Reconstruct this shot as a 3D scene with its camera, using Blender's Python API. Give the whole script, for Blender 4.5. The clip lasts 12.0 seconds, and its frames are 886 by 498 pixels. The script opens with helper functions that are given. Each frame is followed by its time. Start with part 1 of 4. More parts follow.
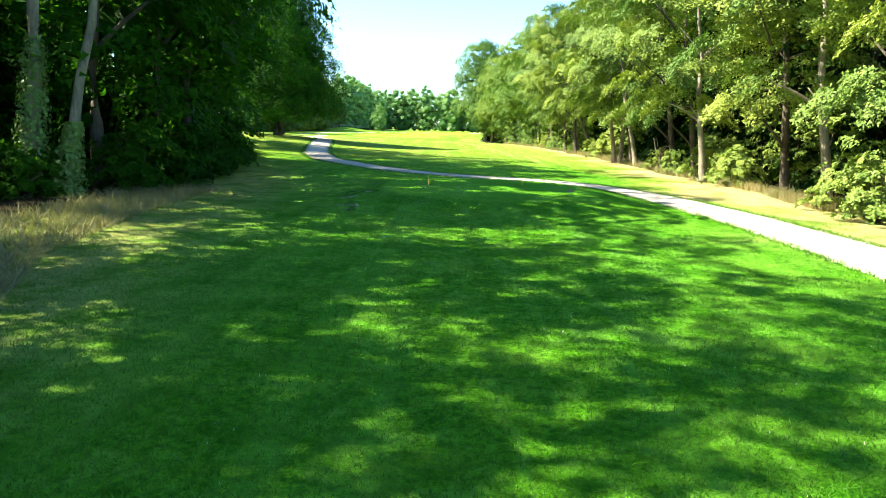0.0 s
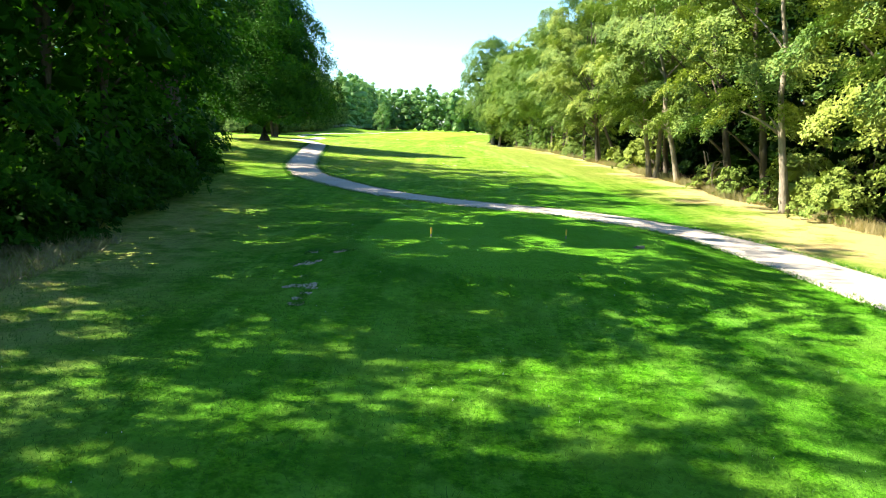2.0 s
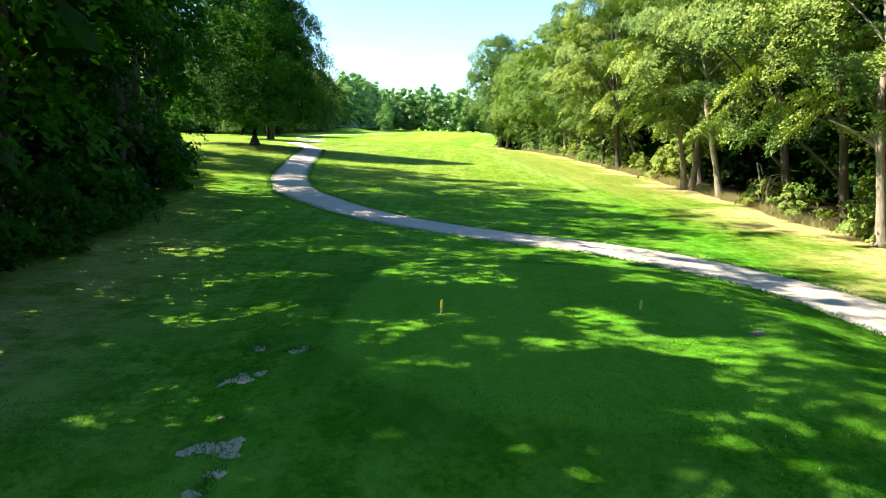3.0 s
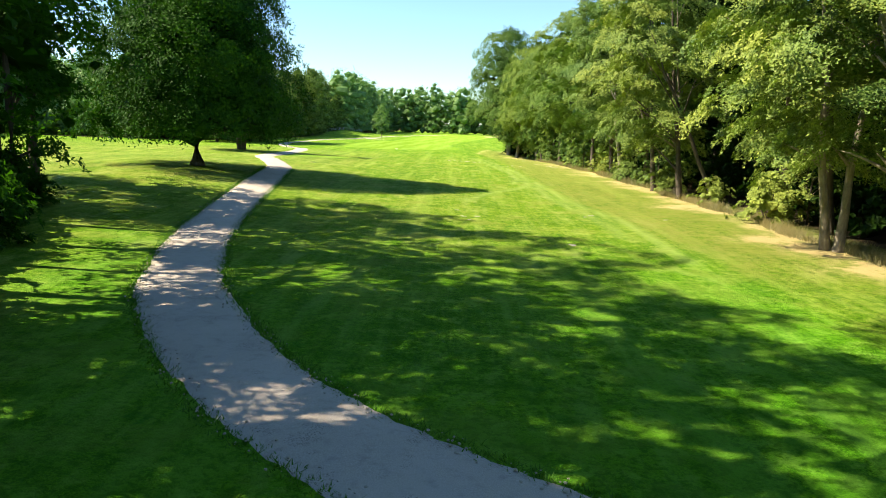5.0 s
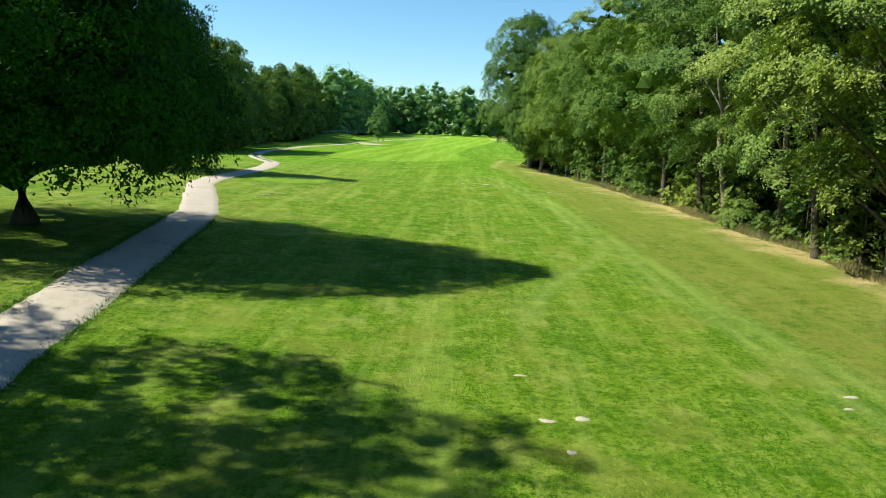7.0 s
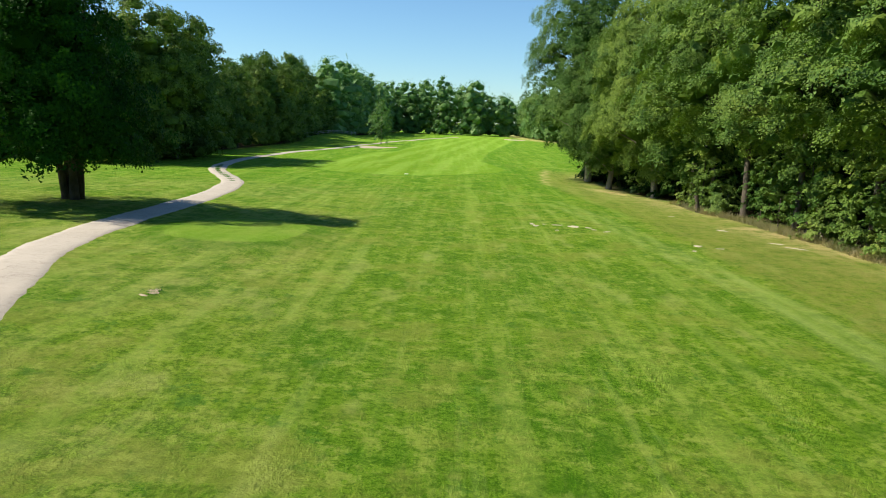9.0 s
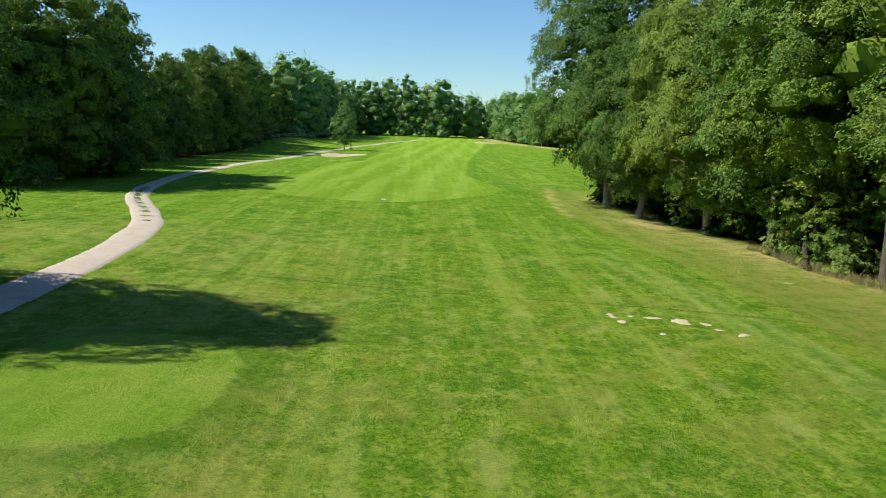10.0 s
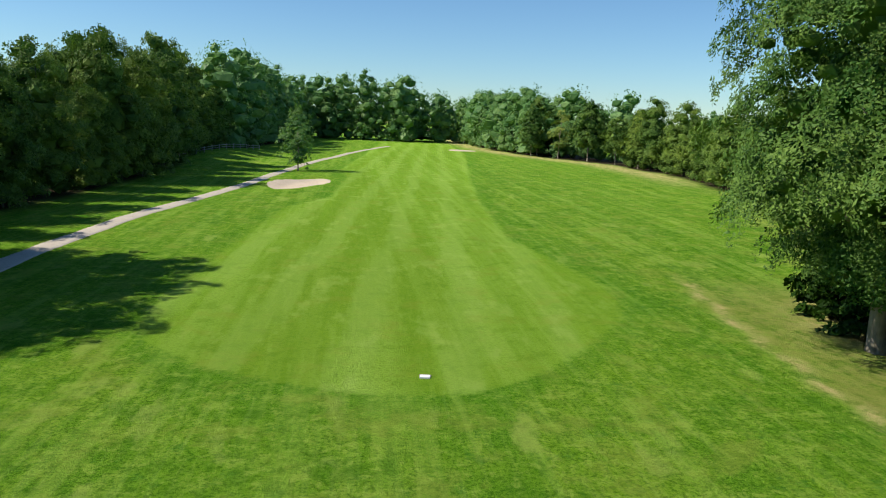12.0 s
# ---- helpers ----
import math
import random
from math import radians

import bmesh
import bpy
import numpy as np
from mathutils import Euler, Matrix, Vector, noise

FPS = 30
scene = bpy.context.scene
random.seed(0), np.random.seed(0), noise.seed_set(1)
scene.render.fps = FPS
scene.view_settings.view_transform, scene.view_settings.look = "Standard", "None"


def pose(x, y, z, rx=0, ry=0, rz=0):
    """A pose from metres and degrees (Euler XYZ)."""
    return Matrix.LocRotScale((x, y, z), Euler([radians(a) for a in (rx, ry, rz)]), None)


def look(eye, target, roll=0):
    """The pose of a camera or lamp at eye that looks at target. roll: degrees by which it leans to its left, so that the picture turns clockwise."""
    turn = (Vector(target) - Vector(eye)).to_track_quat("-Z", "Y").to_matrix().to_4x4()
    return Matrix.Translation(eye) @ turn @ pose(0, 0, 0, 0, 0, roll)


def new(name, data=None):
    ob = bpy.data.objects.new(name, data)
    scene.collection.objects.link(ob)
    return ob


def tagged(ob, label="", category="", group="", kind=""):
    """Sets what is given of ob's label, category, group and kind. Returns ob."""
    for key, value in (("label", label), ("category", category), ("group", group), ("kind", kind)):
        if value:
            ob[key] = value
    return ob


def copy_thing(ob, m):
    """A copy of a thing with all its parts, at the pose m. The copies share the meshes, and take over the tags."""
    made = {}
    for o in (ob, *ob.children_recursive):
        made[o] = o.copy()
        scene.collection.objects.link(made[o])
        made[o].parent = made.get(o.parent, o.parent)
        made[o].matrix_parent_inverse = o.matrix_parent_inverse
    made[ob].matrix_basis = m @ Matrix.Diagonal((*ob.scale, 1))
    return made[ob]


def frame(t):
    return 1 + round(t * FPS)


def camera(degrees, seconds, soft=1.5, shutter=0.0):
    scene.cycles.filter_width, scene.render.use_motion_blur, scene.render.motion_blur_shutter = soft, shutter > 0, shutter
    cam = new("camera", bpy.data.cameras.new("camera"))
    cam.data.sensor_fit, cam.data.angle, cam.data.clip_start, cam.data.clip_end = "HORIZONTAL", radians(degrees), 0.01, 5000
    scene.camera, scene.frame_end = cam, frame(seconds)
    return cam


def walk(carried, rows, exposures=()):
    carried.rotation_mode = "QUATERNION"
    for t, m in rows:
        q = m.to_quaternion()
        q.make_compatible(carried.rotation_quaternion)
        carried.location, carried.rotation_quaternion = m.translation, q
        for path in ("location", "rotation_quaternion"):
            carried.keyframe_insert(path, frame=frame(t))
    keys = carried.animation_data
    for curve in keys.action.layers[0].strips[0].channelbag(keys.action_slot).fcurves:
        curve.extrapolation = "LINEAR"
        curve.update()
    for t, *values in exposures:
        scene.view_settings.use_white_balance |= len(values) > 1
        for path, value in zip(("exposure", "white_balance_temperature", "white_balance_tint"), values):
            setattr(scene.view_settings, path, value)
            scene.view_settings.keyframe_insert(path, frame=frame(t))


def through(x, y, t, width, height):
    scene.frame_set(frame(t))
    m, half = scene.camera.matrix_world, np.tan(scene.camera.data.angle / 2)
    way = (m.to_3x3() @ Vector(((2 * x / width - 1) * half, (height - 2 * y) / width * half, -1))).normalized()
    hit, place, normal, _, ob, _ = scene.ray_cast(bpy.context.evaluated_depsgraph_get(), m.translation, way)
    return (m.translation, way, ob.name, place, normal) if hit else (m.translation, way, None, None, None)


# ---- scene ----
# camera and its flight
cam = camera(63.9, 12.0, soft=1.0)
METRES, EYE = 153.0, 2.87
ROWS = [
    (0.0, 0.0, 0.0, 0.0, 0.32, -9.74, -1.89),
    (0.5, -0.0, 0.0137, 0.0012, 0.33, -9.81, -1.93),
    (1.0, -0.0002, 0.0289, 0.0024, 0.39, -9.82, -1.98),
    (1.5, -0.0007, 0.0459, 0.0036, 0.52, -9.84, -2.03),
    (2.0, -0.0014, 0.0647, 0.0048, 0.7, -9.86, -2.08),
    (2.5, -0.0025, 0.087, 0.0061, 0.88, -9.9, -2.07),
    (3.0, -0.0037, 0.1108, 0.0076, 1.01, -9.92, -2.11),
    (5.0, -0.0078, 0.2351, 0.0147, 1.03, -9.94, -2.08),
    (5.5, -0.0098, 0.2747, 0.0166, 1.03, -9.94, -2.09),
    (6.0, -0.0124, 0.3156, 0.0186, 1.01, -9.95, -2.09),
    (6.5, -0.0149, 0.3596, 0.0206, 1.05, -9.98, -2.12),
    (7.0, -0.0183, 0.4053, 0.0223, 1.05, -10.03, -2.17),
    (9.0, -0.0468, 0.6076, 0.0228, 0.97, -10.19, -1.93),
    (9.5, -0.0567, 0.667, 0.0257, -0.09, -10.24, -1.9),
    (10.0, -0.0659, 0.7267, 0.0303, -2.26, -10.23, -1.98),
    (10.5, -0.075, 0.7889, 0.0345, -3.7, -10.3, -2.02),
    (11.0, -0.0842, 0.8529, 0.0388, -5.07, -10.37, -2.03),
    (11.5, -0.0931, 0.9215, 0.0431, -5.94, -10.42, -2.09),
    (12.0, -0.1012, 0.9922, 0.0472, -6.52, -10.5, -2.1),
]

walk(cam, [(t, pose(METRES * x, METRES * y, EYE + METRES * z, 90 + pitch, roll, yaw)) for t, x, y, z, yaw, pitch, roll in ROWS],
     exposures=[(0.0, 1.90, 6500, 6), (2.0, 1.74, 6500, 11), (3.2, 1.55, 6600, 11), (5.0, 1.10, 6900, 14), (7.0, 0.42, 6200, 4), (9.0, 0.25, 6300, 11), (12.0, -0.02, 6100, 13)])

# world: clear morning sky, sun to the left of the fairway
SUN_EL, SUN_AZ = radians(45), radians(-89)   # azimuth clockwise from +y
world = bpy.data.worlds.new("sky")
scene.world = world
world.use_nodes = True
wn, wl = world.node_tree.nodes, world.node_tree.links
sky = wn.new("ShaderNodeTexSky")
sky.sky_type = "NISHITA"
sky.sun_disc = False
sky.sun_elevation, sky.sun_rotation = SUN_EL, SUN_AZ
sky.air_density, sky.dust_density, sky.ozone_density = 1.0, 0.0, 2.2
wn["Background"].inputs["Strength"].default_value = 0.107
tint = wn.new("ShaderNodeMix")
tint.data_type, tint.blend_type = "RGBA", "MULTIPLY"
tint.inputs[0].default_value, tint.inputs[7].default_value = 1.0, (0.74, 0.97, 1.09, 1)
wl.new(sky.outputs["Color"], tint.inputs[6])
wl.new(tint.outputs[2], wn["Background"].inputs["Color"])
sun = new("sun", bpy.data.lights.new("sun", "SUN"))
sun.data.energy, sun.data.angle, sun.data.color = 6.9, radians(0.53), (1.0, 0.9, 0.73)
to_sun = Vector((math.sin(SUN_AZ) * math.cos(SUN_EL), math.cos(SUN_AZ) * math.cos(SUN_EL), math.sin(SUN_EL)))
sun.matrix_world = look(to_sun * 50, (0, 0, 0))


# ------------------------------------------------------------ materials
def material(name, rough=0.9, spec=0.2):
    m = bpy.data.materials.new(name)
    m.use_nodes = True
    b = m.node_tree.nodes["Principled BSDF"]
    b.inputs["Roughness"].default_value = rough
    b.inputs["Specular IOR Level"].default_value = spec
    return m, m.node_tree.nodes, m.node_tree.links, b


def ramp(n, stops):
    r = n.new("ShaderNodeValToRGB")
    e = r.color_ramp.elements
    while len(e) < len(stops):
        e.new(0.5)
    for el, (p, c) in zip(e, stops):
        el.position, el.color = p, (*c, 1)
    return r


def tex_noise(n, l, scale, detail=4, vec=None, rough=0.55):
    t = n.new("ShaderNodeTexNoise")
    t.inputs["Scale"].default_value, t.inputs["Detail"].default_value, t.inputs["Roughness"].default_value = scale, detail, rough
    if vec is not None:
        l.new(vec, t.inputs["Vector"])
    return t.outputs["Fac"]


def calc(n, l, op, a, b=0.0, c=None, clamp=False):
    m = n.new("ShaderNodeMath")
    m.operation, m.use_clamp = op, clamp
    for i, v in enumerate((a, b, c)):
        if v is None:
            continue
        if isinstance(v, (int, float)):
            m.inputs[i].default_value = v
        else:
            l.new(v, m.inputs[i])
    return m.outputs[0]


def mix(n, l, fac, a, b, mode="MIX"):
    m = n.new("ShaderNodeMix")
    m.data_type, m.blend_type = "RGBA", mode
    for sock, v in ((m.inputs[0], fac), (m.inputs[6], a), (m.inputs[7], b)):
        if isinstance(v, (int, float)):
            sock.default_value = v
        elif isinstance(v, tuple):
            sock.default_value = (*v, 1)
        else:
            l.new(v, sock)
    return m.outputs[2]


def step(n, l, v, lo, hi):
    m = n.new("ShaderNodeMapRange")
    m.interpolation_type = "SMOOTHSTEP"
    l.new(v, m.inputs[0])
    m.inputs[1].default_value, m.inputs[2].default_value = lo, hi
    return m.outputs[0]


def leaf_material(name, dark, light, through=0.35, spec=0.2):
    """Foliage: each leaf has its own tone, drifting from bough to bough and tree to tree."""
    m, n, l, b = material(name, 0.55, spec)
    geo, info = n.new("ShaderNodeNewGeometry"), n.new("ShaderNodeObjectInfo")
    r = ramp(n, [(0.0, dark), (0.55, tuple(0.5 * (p + q) for p, q in zip(dark, light))), (1.0, light)])
    drift = step(n, l, tex_noise(n, l, 0.16, 3, geo.outputs["Position"]), 0.36, 0.64)
    spray = step(n, l, tex_noise(n, l, 1.1, 3, geo.outputs["Position"]), 0.3, 0.7)
    f = calc(n, l, "MULTIPLY_ADD", info.outputs["Random"], 0.22, calc(n, l, "MULTIPLY_ADD", drift, 0.24, -0.08))
    f = calc(n, l, "MULTIPLY_ADD", spray, 0.22, f)
    l.new(calc(n, l, "MULTIPLY_ADD", geo.outputs["Random Per Island"], 0.42, f), r.inputs[0])
    # some trees and boughs are yellower, others bluer
    hue = calc(n, l, "MULTIPLY_ADD", info.outputs["Random"], 0.7, calc(n, l, "MULTIPLY_ADD", drift, 0.5, -0.1))
    warm = mix(n, l, hue, (0.93, 0.99, 1.05), (1.2, 1.03, 0.8))
    col = mix(n, l, 1.0, r.outputs[0], warm, "MULTIPLY")
    l.new(col, b.inputs["Base Color"])
    tr = n.new("ShaderNodeBsdfTranslucent")
    l.new(mix(n, l, 1.0, col, (1.15, 1.35, 0.5), "MULTIPLY"), tr.inputs["Color"])
    ms = n.new("ShaderNodeMixShader")
    ms.inputs[0].default_value = through
    l.new(b.outputs[0], ms.inputs[1])
    l.new(tr.outputs[0], ms.inputs[2])
    l.new(ms.outputs[0], n["Material Output"].inputs["Surface"])
    return m


def bark_material(name, dark, light):
    m, n, l, b = material(name, 0.95, 0.1)
    tc = n.new("ShaderNodeTexCoord")
    mp = n.new("ShaderNodeMapping")
    mp.inputs["Scale"].default_value = (1, 1, 0.22)
    l.new(tc.outputs["Object"], mp.inputs["Vector"])
    f = tex_noise(n, l, 9, 6, mp.outputs[0], 0.7)
    g = tex_noise(n, l, 1.3, 3, tc.outputs["Object"])
    r = ramp(n, [(0.3, dark), (0.7, light)])
    l.new(calc(n, l, "MULTIPLY_ADD", g, 0.5, calc(n, l, "MULTIPLY", f, 0.6)), r.inputs[0])
    l.new(r.outputs[0], b.inputs["Base Color"])
    bp = n.new("ShaderNodeBump")
    bp.inputs["Strength"].default_value, bp.inputs["Distance"].default_value = 0.9, 0.05
    l.new(f, bp.inputs["Height"])
    l.new(bp.outputs[0], b.inputs["Normal"])
    return m


LEAF_RIGHT = leaf_material("leaf_sunny_broadleaf", (0.024, 0.075, 0.006), (0.295, 0.405, 0.10), 0.15, 0.12)
LEAF_OAK = leaf_material("leaf_oak", (0.016, 0.06, 0.006), (0.20, 0.32, 0.065), 0.15, 0.1)
# left wood faces away from the sun; part of that shade is in this colour
LEAF_LEFT = leaf_material("leaf_hornbeam_shaded", (0.006, 0.034, 0.002), (0.05, 0.17, 0.012), 0.5, 0.05)
# near-black leaves: the deep shade inside the woods is put into this colour
LEAF_PAINTED_SHADE = leaf_material("leaf_painted_shade", (0.004, 0.018, 0.002), (0.022, 0.06, 0.006), 0.15, 0.05)
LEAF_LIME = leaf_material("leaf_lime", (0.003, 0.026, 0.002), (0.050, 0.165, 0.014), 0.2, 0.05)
LEAF_FOREST = leaf_material("leaf_forest", (0.010, 0.042, 0.005), (0.20, 0.32, 0.065), 0.18, 0.08)
# distance haze over the far wood is mixed into this paler leaf colour
LEAF_FAR = leaf_material("leaf_far_hazed", (0.075, 0.18, 0.045), (0.24, 0.37, 0.12), 0.3)
LEAF_WILLOW = leaf_material("leaf_willow", (0.10, 0.19, 0.05), (0.26, 0.40, 0.14), 0.45)
LEAF_IVY = leaf_material("leaf_ivy", (0.06, 0.14, 0.03), (0.22, 0.36, 0.10), 0.25, 0.4)
LEAF_DRY = leaf_material("dry_grass", (0.15, 0.15, 0.065), (0.36, 0.32, 0.19), 0.3)
LEAF_GRASS = leaf_material("grass_blade", (0.026, 0.13, 0.008), (0.10, 0.25, 0.02), 0.3)
BARK_PALE = bark_material("bark_pale", (0.10, 0.085, 0.065), (0.33, 0.29, 0.22))
BARK_DARK = bark_material("bark_dark", (0.035, 0.03, 0.022), (0.13, 0.11, 0.085))


def ground_material():
    m, n, l, b = material("mown_grass", 0.9, 0.03)
    geo = n.new("ShaderNodeNewGeometry")
    pos = geo.outputs["Position"]

    def attr(name):
        a = n.new("ShaderNodeAttribute")
        a.attribute_name = name
        return a.outputs["Fac"]
    def stretched(scale, squash, turn, detail=3):
        mp = n.new("ShaderNodeMapping")
        mp.inputs["Scale"].default_value = (1.0, squash, 1)
        mp.inputs["Rotation"].default_value = (0, 0, radians(turn))
        l.new(pos, mp.inputs["Vector"])
        return tex_noise(n, l, scale, detail, mp.outputs[0], 0.6)
    fine, mid, broad = tex_noise(n, l, 22, 5, pos, 0.7), tex_noise(n, l, 2.2, 5, pos, 0.62), tex_noise(n, l, 0.16, 4, pos)
    tufts, clumpy = tex_noise(n, l, 6.5, 4, pos, 0.7), tex_noise(n, l, 0.75, 6, pos, 0.7)
    clover = tex_noise(n, l, 0.9, 6, pos, 0.7)
    streak, wisp, swath = stretched(0.7, 0.035, 5), stretched(3.2, 0.12, 9, 5), stretched(0.16, 0.05, 2)

    def part_of(v, lo, hi, k):
        return calc(n, l, "MULTIPLY", step(n, l, v, lo, hi), k)
    col = mix(n, l, step(n, l, fine, 0.34, 0.66), (0.032, 0.10, 0.004), (0.15, 0.285, 0.018))
    col = mix(n, l, part_of(broad, 0.40, 0.60, 0.55), col, (0.15, 0.255, 0.014))
    col = mix(n, l, part_of(mid, 0.45, 0.62, 0.5), col, (0.155, 0.27, 0.02))
    col = mix(n, l, part_of(wisp, 0.50, 0.62, 0.45), col, (0.20, 0.29, 0.04))
    col = mix(n, l, part_of(clumpy, 0.50, 0.60, 0.5), col, (0.185, 0.28, 0.035))
    col = mix(n, l, part_of(clumpy, 0.47, 0.38, 0.28), col, (0.04, 0.125, 0.004))
    col = mix(n, l, part_of(tufts, 0.53, 0.40, 0.6), col, (0.024, 0.08, 0.002))
    col = mix(n, l, part_of(clover, 0.58, 0.66, 0.5), col, (0.035, 0.13, 0.016))
    col = mix(n, l, part_of(streak, 0.50, 0.64, 0.45), col, (0.21, 0.31, 0.05))
    col = mix(n, l, part_of(swath, 0.42, 0.58, 0.35), col, mix(n, l, 0.5, col, (0.04, 0.15, 0.006)))
    comb = stretched(1.6, 0.06, 7, 5)
    col = mix(n, l, part_of(comb, 0.53, 0.65, 0.25), col, (0.23, 0.33, 0.07))
    col = mix(n, l, part_of(comb, 0.46, 0.36, 0.15), col, (0.035, 0.12, 0.005))
    patchy, faded = tex_noise(n, l, 0.33, 6, pos, 0.68), stretched(0.5, 0.45, -24, 6)
    col = mix(n, l, part_of(patchy, 0.50, 0.62, 0.5), col, (0.17, 0.215, 0.035))
    col = mix(n, l, part_of(patchy, 0.46, 0.36, 0.5), col, (0.035, 0.115, 0.004))
    col = mix(n, l, part_of(faded, 0.56, 0.68, 0.5), col, (0.25, 0.31, 0.075))
    blotch = tex_noise(n, l, 1.5, 6, pos, 0.75)
    col = mix(n, l, part_of(blotch, 0.53, 0.63, 0.55), col, (0.22, 0.30, 0.05))
    col = mix(n, l, part_of(blotch, 0.46, 0.36, 0.32), col, (0.03, 0.10, 0.003))
    worn = calc(n, l, "MULTIPLY", attr("olive"), calc(n, l, "MULTIPLY_ADD", step(n, l, blotch, 0.38, 0.6), 0.4, 0.25))
    col = mix(n, l, worn, col, mix(n, l, step(n, l, fine, 0.3, 0.7), (0.105, 0.13, 0.022), (0.225, 0.24, 0.06)))
    col = mix(n, l, calc(n, l, "MULTIPLY", attr("wheel"), 0.5), col, (0.24, 0.33, 0.085))
    # the longer first cut round the fairway
    ring = calc(n, l, "MULTIPLY", step(n, l, attr("fairway"), -2.8, -0.8), step(n, l, attr("fairway"), 1.0, -0.2))
    col = mix(n, l, calc(n, l, "MULTIPLY", ring, 0.22), col, (0.05, 0.165, 0.006))
    # fairway, cut shorter and paler, in soft mowing bands
    edge = calc(n, l, "MULTIPLY_ADD", mid, 1.6, calc(n, l, "SUBTRACT", attr("fairway"), 0.8))
    fw = step(n, l, edge, -0.45, 0.5)
    fcol = mix(n, l, step(n, l, fine, 0.32, 0.68), (0.125, 0.22, 0.016), (0.19, 0.31, 0.03))
    fcol = mix(n, l, part_of(streak, 0.42, 0.58, 0.5), fcol, (0.22, 0.33, 0.055))
    fcol = mix(n, l, part_of(swath, 0.45, 0.56, 0.5), fcol, (0.12, 0.205, 0.010))
    fcol = mix(n, l, part_of(wisp, 0.48, 0.62, 0.3), fcol, (0.21, 0.31, 0.05))
    fcol = mix(n, l, part_of(tufts, 0.52, 0.40, 0.25), fcol, (0.07, 0.15, 0.008))
    fcol = mix(n, l, part_of(clumpy, 0.48, 0.38, 0.4), fcol, (0.095, 0.185, 0.008))
    fcol = mix(n, l, part_of(patchy, 0.52, 0.66, 0.45), fcol, (0.185, 0.22, 0.03))
    fcol = mix(n, l, part_of(faded, 0.54, 0.66, 0.45), fcol, (0.26, 0.35, 0.085))
    # mowing bands that run up the fairway
    sep = n.new("ShaderNodeSeparateXYZ")
    l.new(pos, sep.inputs[0])
    across = calc(n, l, "MULTIPLY_ADD", sep.outputs[1], -0.105, sep.outputs[0])
    across = calc(n, l, "MULTIPLY_ADD", broad, 1.6, across)
    band = calc(n, l, "SINE", calc(n, l, "MULTIPLY", across, 1.25))
    band = calc(n, l, "ADD", band, calc(n, l, "MULTIPLY_ADD", streak, 2.4, -1.2))
    fcol = mix(n, l, part_of(band, 0.0, 0.9, 0.28), fcol, (0.25, 0.36, 0.085))
    fcol = mix(n, l, part_of(band, -0.1, -1.0, 0.25), fcol, (0.10, 0.20, 0.008))
    col = mix(n, l, calc(n, l, "MULTIPLY", fw, 0.92), col, fcol)
    # drier middle stretch, plus the washed-out look of bright sun put into the colour
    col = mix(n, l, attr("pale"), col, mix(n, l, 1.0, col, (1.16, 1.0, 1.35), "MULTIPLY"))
    tee = step(n, l, calc(n, l, "MULTIPLY_ADD", mid, 0.5, calc(n, l, "SUBTRACT", attr("tee"), 0.25)), -0.1, 0.15)
    collar = calc(n, l, "MULTIPLY", step(n, l, attr("tee"), -1.7, -0.5), step(n, l, attr("tee"), 0.2, -0.2))
    col = mix(n, l, calc(n, l, "MULTIPLY", collar, 0.4), col, (0.045, 0.14, 0.005))
    col = mix(n, l, calc(n, l, "MULTIPLY", tee, 0.6), col, mix(n, l, step(n, l, fine, 0.3, 0.7), (0.125, 0.235, 0.018), (0.20, 0.325, 0.04)))
    # the deep green of grass in tree shade, put into the colour near the start
    col = mix(n, l, attr("shade_tint"), col, mix(n, l, 1.0, col, (0.71, 1.13, 0.84), "MULTIPLY"))
    # dry, straw-coloured margins under the trees
    dry = calc(n, l, "MULTIPLY", attr("dry"), calc(n, l, "MULTIPLY_ADD", mid, 1.5, calc(n, l, "MULTIPLY", fine, 0.8)))
    straw = mix(n, l, fine, (0.32, 0.225, 0.12), (0.60, 0.455, 0.28))
    dry = calc(n, l, "MULTIPLY", dry, calc(n, l, "MULTIPLY_ADD", step(n, l, clumpy, 0.40, 0.55), 0.8, 0.35))
    col = mix(n, l, calc(n, l, "MINIMUM", dry, 0.85), col, straw)
    col = mix(n, l, 1.0, col, (1.38, 1.48, 1.15), "MULTIPLY")
    way = n.new("ShaderNodeSeparateXYZ")
    l.new(pos, way.inputs[0])
    off = calc(n, l, "ADD", calc(n, l, "MULTIPLY_ADD", way.outputs[0], 0.25, -139.8), way.outputs[1])
    off = calc(n, l, "ABSOLUTE", calc(n, l, "MULTIPLY_ADD", mid, 0.25, calc(n, l, "SUBTRACT", off, 0.12)))
    line = calc(n, l, "MULTIPLY", attr("line"), step(n, l, off, 0.16, 0.03))
    col = mix(n, l, calc(n, l, "MULTIPLY", line, part_of(blotch, 0.36, 0.60, 0.6)), col, (0.03, 0.06, 0.012))
    # bare forest floor
    col = mix(n, l, attr("floor"), col, mix(n, l, mid, (0.03, 0.024, 0.014), (0.08, 0.06, 0.035)))
    l.new(col, b.inputs["Base Color"])
    bp = n.new("ShaderNodeBump")
    bp.inputs["Strength"].default_value, bp.inputs["Distance"].default_value = 1.0, 0.15
    l.new(calc(n, l, "MULTIPLY_ADD", mid, 0.9, calc(n, l, "MULTIPLY_ADD", tufts, 1.4, fine)), bp.inputs["Height"])
    l.new(bp.outputs[0], b.inputs["Normal"])
    return m


